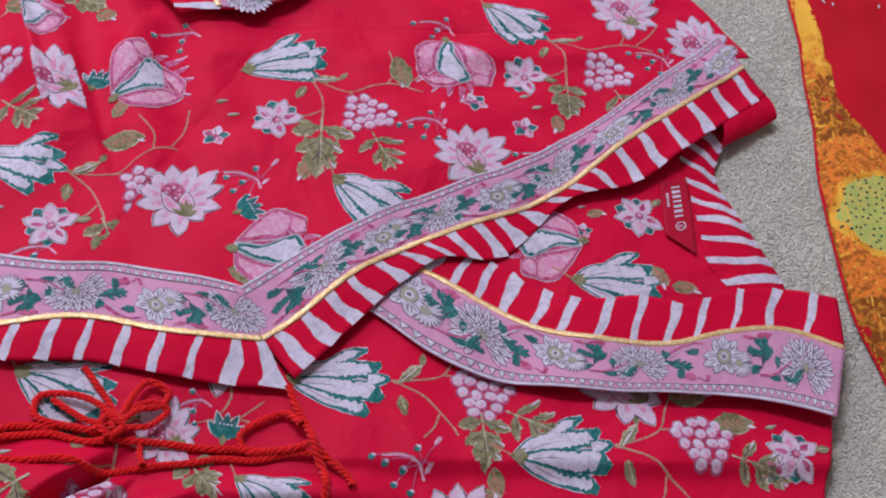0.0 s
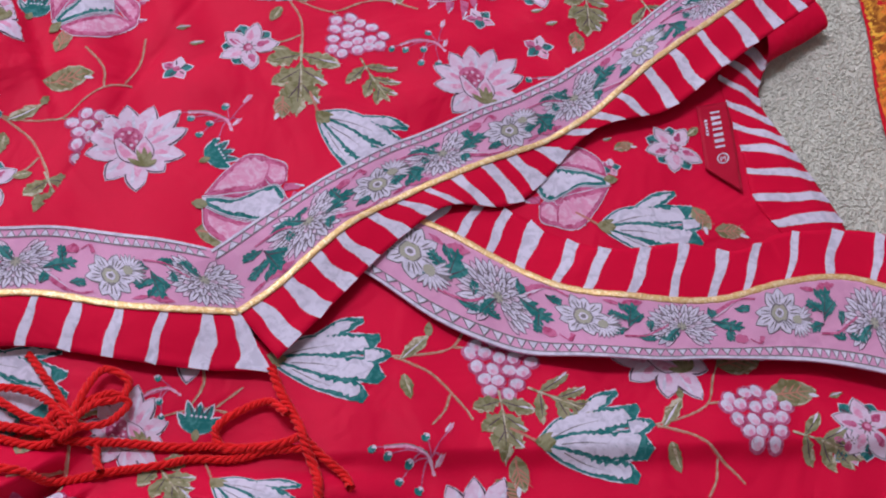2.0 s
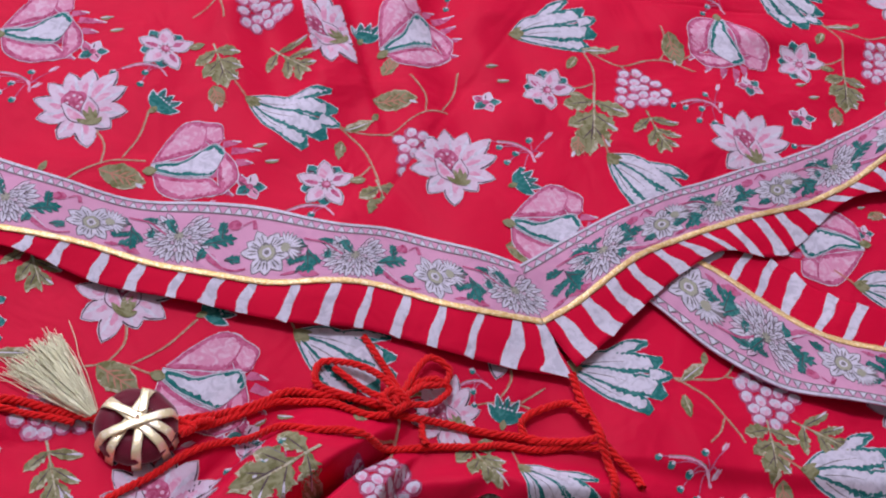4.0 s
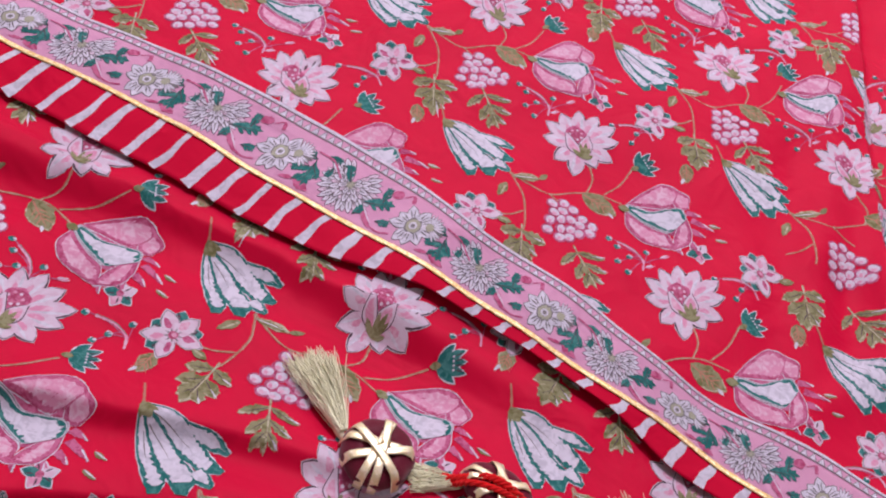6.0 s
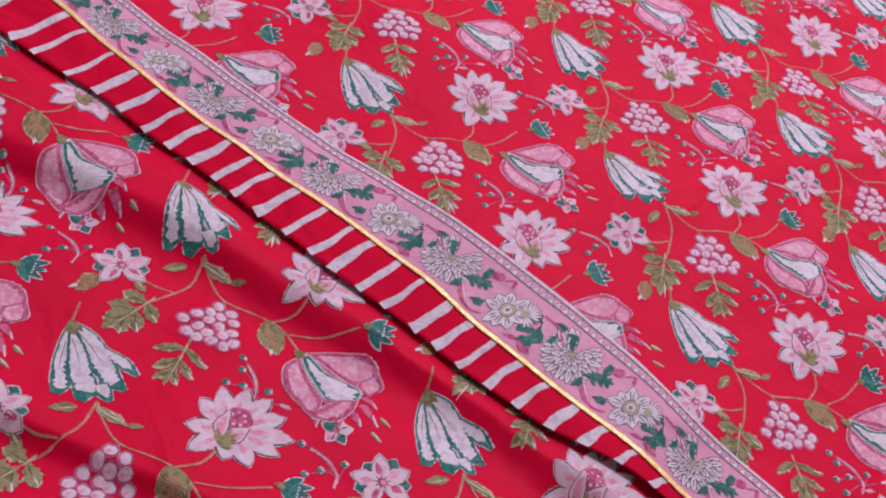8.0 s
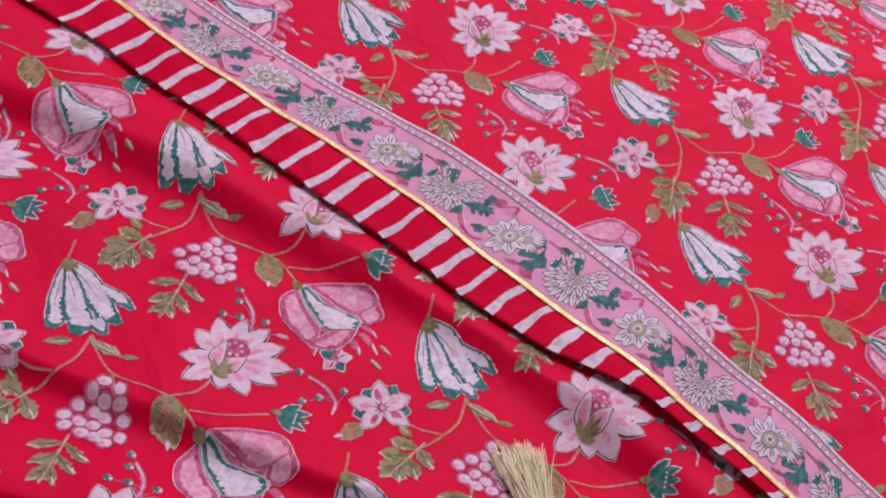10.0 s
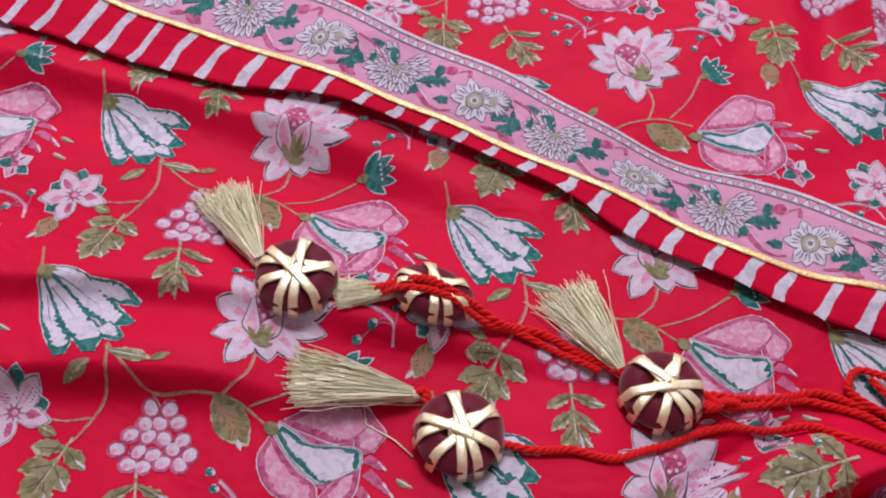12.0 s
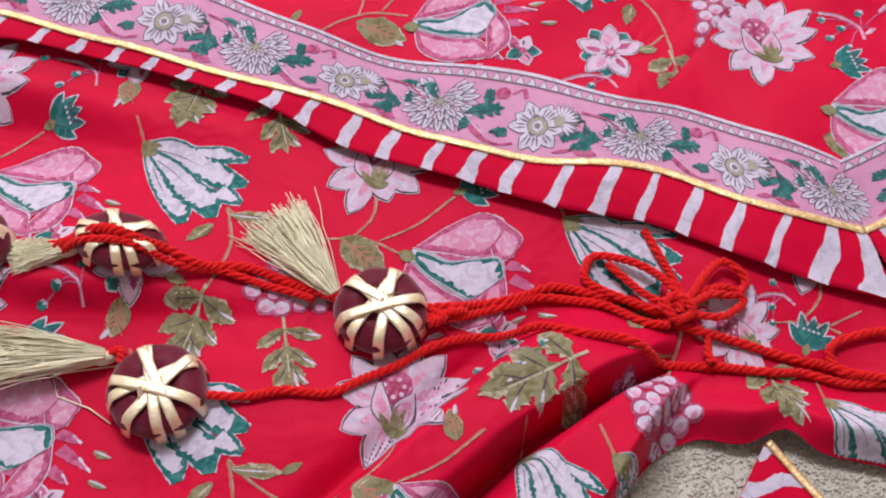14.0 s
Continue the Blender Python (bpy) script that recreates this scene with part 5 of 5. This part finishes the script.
def tassel(x0, y0, x1, y1, spread, parent, seed, up=0.004, high=0.008):
    """A tassel of metallic thread from its neck to its fanned end."""
    r = np.random.RandomState(seed)
    a, b = np.array(rest(x0, y0, up)), np.array(rest(x1, y1, 0.003))
    d = b - a
    l = np.linalg.norm(d[:2])
    side = np.array((-d[1], d[0], 0)) / l
    base, faces, verts = 0, [], []
    for i in range(230):
        e, lift = r.uniform(-1, 1), r.uniform(0, 1) ** 1.5
        reach = r.uniform(0.90, 1.06) - 0.06 * abs(e)
        kink = r.normal(0, 0.0011, (6, 3))
        if r.rand() < 0.13:
            e, reach = e * 1.4, reach * 1.05
        us = np.linspace(0, 1, 6)
        for j, u in enumerate(us):
            w = 0.0022 + (spread / 2 - 0.0022) * u ** 0.9
            c = a + d * u * reach + side * e * w + np.array((0, 0, lift * high * math.sin(math.pi * min(1, 0.25 + 0.75 * u)) * 0.9)) + kink[j] * u
            c[2] = max(c[2], float(lower_lie(c[0], c[1])) + 0.0006)
            h = 0.00026
            verts += [c - side * h, c + side * h, c + np.array((0, 0, h * 1.6))]
        for j in range(5):
            o = base + 3 * j
            faces += [(o, o + 3, o + 4, o + 1), (o + 1, o + 4, o + 5, o + 2), (o + 2, o + 5, o + 3, o)]
        base += 18
    t = link("tassel", np.array(verts), faces, [TASSEL], parent, "pale gold metallic thread tassel")
    neck = [a - d / np.linalg.norm(d) * 0.004, a, a + d / np.linalg.norm(d) * 0.003, a + d / np.linalg.norm(d) * 0.008]
    tube("tassel_neck", np.array(neck), [0.0018, 0.0036, 0.0042, 0.0030], TASSEL, t, "wound thread neck")
    return t


tie_long = empty("tie_cord", "orange-red twisted tie cord with three maroon buttons and gold tassels", "tie", "ties")
rope("cord", line_on([(-0.409, 0.264), (-0.392, 0.270, 0.004), (-0.379, 0.276, 0.012), (-0.362, 0.279, 0.0175), (-0.346, 0.279, 0.012), (-0.330, 0.281, 0.003), (-0.305, 0.288), (-0.280, 0.287), (-0.256, 0.284, 0.004)]), 0.0030, tie_long)
rope("cord", line_on([(-0.407, 0.262), (-0.390, 0.267, 0.002), (-0.379, 0.271, 0.011), (-0.362, 0.274, 0.0165), (-0.345, 0.275, 0.011), (-0.330, 0.278, 0.002), (-0.304, 0.283), (-0.270, 0.281, 0.002)]), 0.0024, tie_long)
rope("cord", line_on([(-0.218, 0.290, 0.004), (-0.190, 0.304), (-0.162, 0.320), (-0.138, 0.322), (-0.119, 0.320), (-0.100, 0.316), (-0.070, 0.316), (-0.035, 0.316), (0.008, 0.315, 0.003)]), 0.0028, tie_long)
rope("cord", line_on([(-0.216, 0.286, 0.004), (-0.192, 0.299), (-0.165, 0.314), (-0.140, 0.316), (-0.118, 0.313), (-0.105, 0.312, 0.003)]), 0.0026, tie_long)
button(-0.432, 0.256, 0.0215, tie_long, 10, 0)
button(-0.364, 0.279, 0.0225, tie_long, 25, -10, 5, 0.9, 0.70)
button(-0.237, 0.284, 0.0220, tie_long, 65, 0)
tassel(-0.456, 0.258, -0.503, 0.296, 0.030, tie_long, 1)
tassel(-0.260, 0.286, -0.304, 0.321, 0.036, tie_long, 2)
tassel(-0.386, 0.271, -0.410, 0.258, 0.016, tie_long, 3, 0.003, 0.005)
rope("knot", line_on([(-0.456, 0.258, 0.002), (-0.452, 0.262, 0.004), (-0.448, 0.257, 0.003), (-0.444, 0.256, 0.002)]), 0.0030, tie_long, "small red knot", 0.006)
rope("knot", line_on([(-0.260, 0.287, 0.002), (-0.256, 0.290, 0.004), (-0.252, 0.285, 0.003)]), 0.0030, tie_long, "small red knot", 0.006)
rope("knot", line_on([(-0.214, 0.292, 0.003), (-0.208, 0.288, 0.006), (-0.213, 0.284, 0.004), (-0.205, 0.292, 0.005), (-0.200, 0.296, 0.002)]), 0.0030, tie_long, "small red knot", 0.006)

tie_short = empty("tie_cord", "orange-red twisted tie cord with one maroon button and gold tassel", "tie", "ties")
rope("cord", line_on([(-0.299, 0.221, 0.003), (-0.285, 0.226), (-0.268, 0.233), (-0.241, 0.243), (-0.220, 0.264), (-0.202, 0.281), (-0.183, 0.290), (-0.160, 0.293), (-0.142, 0.294), (-0.120, 0.294),
                      (-0.101, 0.296), (-0.083, 0.300), (-0.058, 0.306), (-0.020, 0.311), (0.014, 0.314, 0.003)]), 0.0026, tie_short)
button(-0.321, 0.217, 0.0225, tie_short, 35, 0)
tassel(-0.351, 0.227, -0.409, 0.206, 0.030, tie_short, 4)
rope("knot", line_on([(-0.350, 0.228, 0.002), (-0.346, 0.231, 0.004), (-0.342, 0.226, 0.003), (-0.338, 0.226, 0.002)]), 0.0030, tie_short, "small red knot", 0.006)
tube("loose_thread", line_on([(-0.345, 0.226), (-0.372, 0.213), (-0.366, 0.204), (-0.350, 0.203), (-0.338, 0.199)], 0.0012), 0.0004, TASSEL, tie_short, "stray gold thread", 5)

bow = empty("bow_tie", "loosely knotted bow of orange-red twisted cord on the garment", "tie", "ties")
rope("cord", line_on([(-0.126, 0.362, -0.002), (-0.118, 0.350), (-0.109, 0.340), (-0.103, 0.330, 0.003), (-0.100, 0.322, 0.006)]), 0.0026, bow)
rope("loop", line_on([(-0.100, 0.322, 0.005), (-0.118, 0.319, 0.004), (-0.137, 0.323, 0.002), (-0.149, 0.330, 0.001), (-0.148, 0.338, 0.001), (-0.135, 0.341, 0.003), (-0.118, 0.338, 0.005),
                      (-0.106, 0.328, 0.008), (-0.102, 0.318, 0.007)]), 0.0026, bow)
rope("loop", line_on([(-0.104, 0.320, 0.006), (-0.095, 0.334, 0.004), (-0.083, 0.341, 0.003), (-0.074, 0.336, 0.002), (-0.080, 0.326, 0.004), (-0.098, 0.320, 0.007)]), 0.0024, bow)
rope("loop", line_on([(-0.100, 0.325, 0.006), (-0.094, 0.342, 0.005), (-0.085, 0.352, 0.003), (-0.076, 0.348, 0.002), (-0.078, 0.340, 0.002), (-0.090, 0.332, 0.006), (-0.101, 0.322, 0.008)]), 0.0025, bow)
rope("cord", line_on([(-0.103, 0.322, 0.007), (-0.118, 0.325, 0.005), (-0.132, 0.332, 0.003), (-0.139, 0.337, 0.002)]), 0.0024, bow)
rope("knot", line_on([(-0.112, 0.318, 0.006), (-0.105, 0.326, 0.009), (-0.097, 0.321, 0.008), (-0.103, 0.314, 0.006), (-0.111, 0.322, 0.008)]), 0.0028, bow, "", 0.008)
rope("cord", line_on([(-0.088, 0.316), (-0.086, 0.306, 0.002), (-0.082, 0.299, 0.004)]), 0.0024, bow)

bow_end = empty("bow_tie", "orange-red twisted cord loop hanging from the wrap corner", "tie", "ties")
rope("cord", line_on([(-0.006, 0.357, 0.004), (0.000, 0.345, 0.003), (0.007, 0.330, 0.004), (0.014, 0.316, 0.006), (0.018, 0.305, 0.003), (0.021, 0.290), (0.022, 0.276)]), 0.0030, bow_end)
rope("loop", line_on([(0.010, 0.318, 0.006), (-0.010, 0.314, 0.003), (-0.028, 0.317, 0.001), (-0.031, 0.324, 0.001), (-0.020, 0.335, 0.001), (-0.004, 0.338, 0.002), (0.005, 0.330, 0.007)]), 0.0026, bow_end)
rope("cord", line_on([(0.012, 0.318, 0.005), (0.024, 0.308, 0.002), (0.034, 0.299), (0.036, 0.293)]), 0.0028, bow_end)

# ---- striped cuff lying on the carpet ----
def cuff_place(s, w):
    """s down from the corner, w across."""
    q = w / 0.06
    return -0.052 + (-0.25 + 0.95 * q) * s, 0.274 - s * (0.95 - 0.42 * q) + 0 * w


other_cuff = empty("sleeve_cuff", "corner of a red and white striped sleeve cuff on the carpet", "garment")
cuff_lie = lambda x, y: FLOOR + 0.006 + 0.002 * ripple_b(x, y)
cuff = cloth("cuff_cloth", lambda u, v: cuff_place(0.001 + u * 0.12, v * 0.06), cuff_lie, 40, 24, RED_STRIPE, other_cuff)
for i, s in enumerate((0.006, 0.026, 0.046, 0.066, 0.086)):
    k = Ink(60 + i)
    k.stroke([(s + 0.002 * math.sin(7 * w), 0.001 + w * 0.058) for w in np.linspace(0, 1, 8)], 0.0042, I_WHITE, 0, 0.1)
    k.lay("white_stripe", cuff_place, cuff_lie, cuff)
q = np.linspace(0.001, 0.12, 60)
bx, by = cuff_place(q, np.full(60, 0.059))
tube("gold_braid", np.stack([bx, by, cuff_lie(bx, by) + 0.001], 1), 0.002, GOLD, cuff, "narrow gold metallic braid", 8, 0.5)

# ---- printed blanket beside the garment ----
blanket = empty("blanket", "red fleece blanket with a large printed sunflower lying on the carpet", "blanket")
side_edge = curve((-0.3, 0.40), (0.2, 0.395), (0.408, 0.392), (0.448, 0.383), (0.518, 0.381), (0.584, 0.383), (0.639, 0.390), (0.697, 0.393), (0.73, 0.397), (0.782, 0.398), (0.95, 0.40), (1.3, 0.42))


def blanket_lie(x, y):
    d = x - side_edge(y)
    return FLOOR + 0.004 + 0.012 * step01(0.0, 0.012, d) + 0.006 * ripple_c(x, y) * step01(0.0, 0.05, d) + 0.0015 * ripple_d(x, y) * step01(0, 0.02, d)


def blanket_place(u, v):
    y = -0.3 + v * 1.6
    return side_edge(y) + u**1.6 * 1.1, y


sheet_b = cloth("fleece", blanket_place, blanket_lie, 120, 420, B_RED, blanket, "red fleece")
INKS += [B_YELLOW, B_BROWN, B_ORANGE, B_GREEN, B_DARK, B_RED]
I_BY, I_BB, I_BO, I_BG, I_BD, I_BR = range(13, 19)


def sunflower(x, y, height, parent, keep, size, seed):
    k = Ink(seed)
    n = 26
    for i in range(n):
        a = 360 * i / n + k.r.uniform(-4, 4)
        k.petal(0, 0, a, 0.19 * k.r.uniform(0.85, 1.1), 0.05, I_BY, i % 3, start=0.08, shape=0.6)
        k.petal(0, 0, a + 2, 0.20, 0.012, I_BO, 3, start=0.11, shape=0.6)
    k.disc(0, 0, 0.148, I_BB, 4, 0.06)
    k.lay("petal_ring", set_at(x, y, 0, size), height, parent, 0.0006, keep, "yellow printed petals round a brown disc")
    d = Ink(seed + 1)
    d.disc(0, 0, 0.083, I_BO, 4, 0.03)
    d.disc(0, 0, 0.044, I_BY, 5, 0.05)
    d.disc(0, 0, 0.039, I_BG, 6, 0.05)
    for i in range(1700):
        r, a = 0.150 * math.sqrt((i + 0.5) / 1700), i * 2.39996 + d.r.uniform(-0.1, 0.1)
        px, py = r * math.cos(a), r * math.sin(a)
        if r < 0.039:
            d.disc(px, py, 0.0011, I_BD, 7, 0.1)
        elif r < 0.083:
            d.disc(px, py, 0.0012, (I_BY, I_BY, I_BB)[i % 3], 7, 0.2)
        else:
            d.petal(px, py, math.degrees(a) + d.r.uniform(-60, 60), d.r.uniform(0.006, 0.012), 0.0032, (I_BO, I_BB, I_BY, I_BB, I_BY, I_BB, I_BR)[(i * 5) % 7], 7 + i % 3, ragged=0.4, sway=0.2)
    d.lay("sunflower_disc", set_at(x, y, 0, size), height, parent, 0.0008, keep, "brown and orange printed seed disc with a green middle")


on_blanket = lambda x, y: x > side_edge(y) + 0.002
fold_line = curve((0.3, 0.62), (0.50, 0.475), (0.597, 0.437), (0.625, 0.426), (0.654, 0.411), (0.706, 0.413), (0.783, 0.409), (0.90, 0.412), (1.0, 0.41))
beside_fold = lambda x, y: on_blanket(x, y) & (x < fold_line(y))
sunflower(0.425, 0.540, blanket_lie, sheet_b, beside_fold, 1.0, 5)
k = Ink(8)
for i in range(10):
    k.petal(0.392 + 0.004 * (i % 3), 0.66 + 0.030 * i, 84 + 5 * math.sin(i), 0.075, 0.030, I_BY if i % 3 else I_BO, i % 3, shape=0.6)
k.lay("petal_print", set_at(0, 0), blanket_lie, sheet_b, 0.0005, beside_fold, "yellow printed petals")
k = Ink(9)
for i in range(9):
    k.petal(0.41 + 0.03 * random.random(), 0.40 - 0.015 * i, random.uniform(20, 160), 0.05, 0.018, (I_BD, I_BY, I_BD)[i % 3], 6 + i % 2, ragged=0.2)
k.lay("dark_leaf_print", set_at(0, 0), blanket_lie, sheet_b, 0.0010, on_blanket, "dark teal and cream printed leaves")
k = Ink(12)
for i in range(26):
    x, y = random.uniform(0.40, 0.60), random.uniform(0.66, 0.98)
    k.petal(x, y, random.uniform(40, 140), random.uniform(0.003, 0.007), 0.002, I_WHITE, 6)
lint = k.lay("lint", set_at(0, 0), blanket_lie, sheet_b, 0.0012, lambda x, y: (x > 0.42), "white lint specks")
lint["kind"] = "stuff"

blanket_two = empty("blanket", "corner of a yellow and brown sunflower-printed blanket on the carpet", "blanket")
far_edge = curve((-0.25, 0.93), (-0.20, 0.868), (-0.17, 0.846), (-0.14, 0.850), (-0.05, 0.868), (0.0, 0.876), (0.2, 0.90), (0.36, 0.92))


def far_lie(x, y):
    return FLOOR + 0.004 + 0.010 * step01(0, 0.012, y - far_edge(x)) + 0.003 * ripple_c(x, y)


sheet_c = cloth("fleece", lambda u, v: (-0.25 + u * 0.61, far_edge(-0.25 + u * 0.61) + v * 0.5), far_lie, 120, 80, B_YELLOW, blanket_two, "yellow printed fleece")
sunflower(0.06, 1.00, far_lie, sheet_c, lambda x, y: (y > far_edge(x) + 0.002) & (x < 0.355), 1.0, 21)

# ---- carpet pile ----
def pile(name, spans, pitch):
    r = np.random.RandomState(4)
    verts, faces, base = [], [], 0
    for x0, x1, y0, y1 in spans:
        n = int((x1 - x0) * (y1 - y0) / pitch**2)
        c = np.stack([r.uniform(x0, x1, n), r.uniform(y0, y1, n), np.full(n, FLOOR - 0.001)], 1)
        lean = r.normal(0, 0.0016, (n, 2))
        hgt, rad = r.uniform(0.0014, 0.0028, n), r.uniform(0.0006, 0.0010, n)
        rot = r.uniform(0, 6.28, n)
        v = np.zeros((n, 9, 3))
        for j in range(4):
            a = rot + j * math.pi / 2
            for lev, (h, s) in enumerate(((0.0, 1.0), (0.7, 1.05))):
                v[:, lev * 4 + j, 0] = c[:, 0] + rad * s * np.cos(a) + lean[:, 0] * h
                v[:, lev * 4 + j, 1] = c[:, 1] + rad * s * np.sin(a) + lean[:, 1] * h
                v[:, lev * 4 + j, 2] = c[:, 2] + hgt * h
        v[:, 8, :2] = c[:, :2] + lean
        v[:, 8, 2] = c[:, 2] + hgt
        verts.append(v.reshape(-1, 3))
        one = [(j, (j + 1) % 4, 4 + (j + 1) % 4, 4 + j) for j in range(4)]
        tri = [(4 + j, 4 + (j + 1) % 4, 8, 8) for j in range(4)]
        b = base + 9 * np.arange(n)[:, None, None]
        faces += (b + np.array(one)[None]).reshape(-1, 4).tolist()
        faces += [f[:3] for f in (b + np.array(tri)[None]).reshape(-1, 4).tolist()]
        base += 9 * n
    return tagged(link(name, np.concatenate(verts), faces, [CARPET]), "beige tufted carpet pile with an uneven nap", "carpet", kind="stuff")


pile("carpet_pile", [(0.28, 0.405, 0.28, 0.90), (-0.12, 0.03, 0.19, 0.285), (-0.19, -0.02, 0.79, 0.885)], 0.0014)
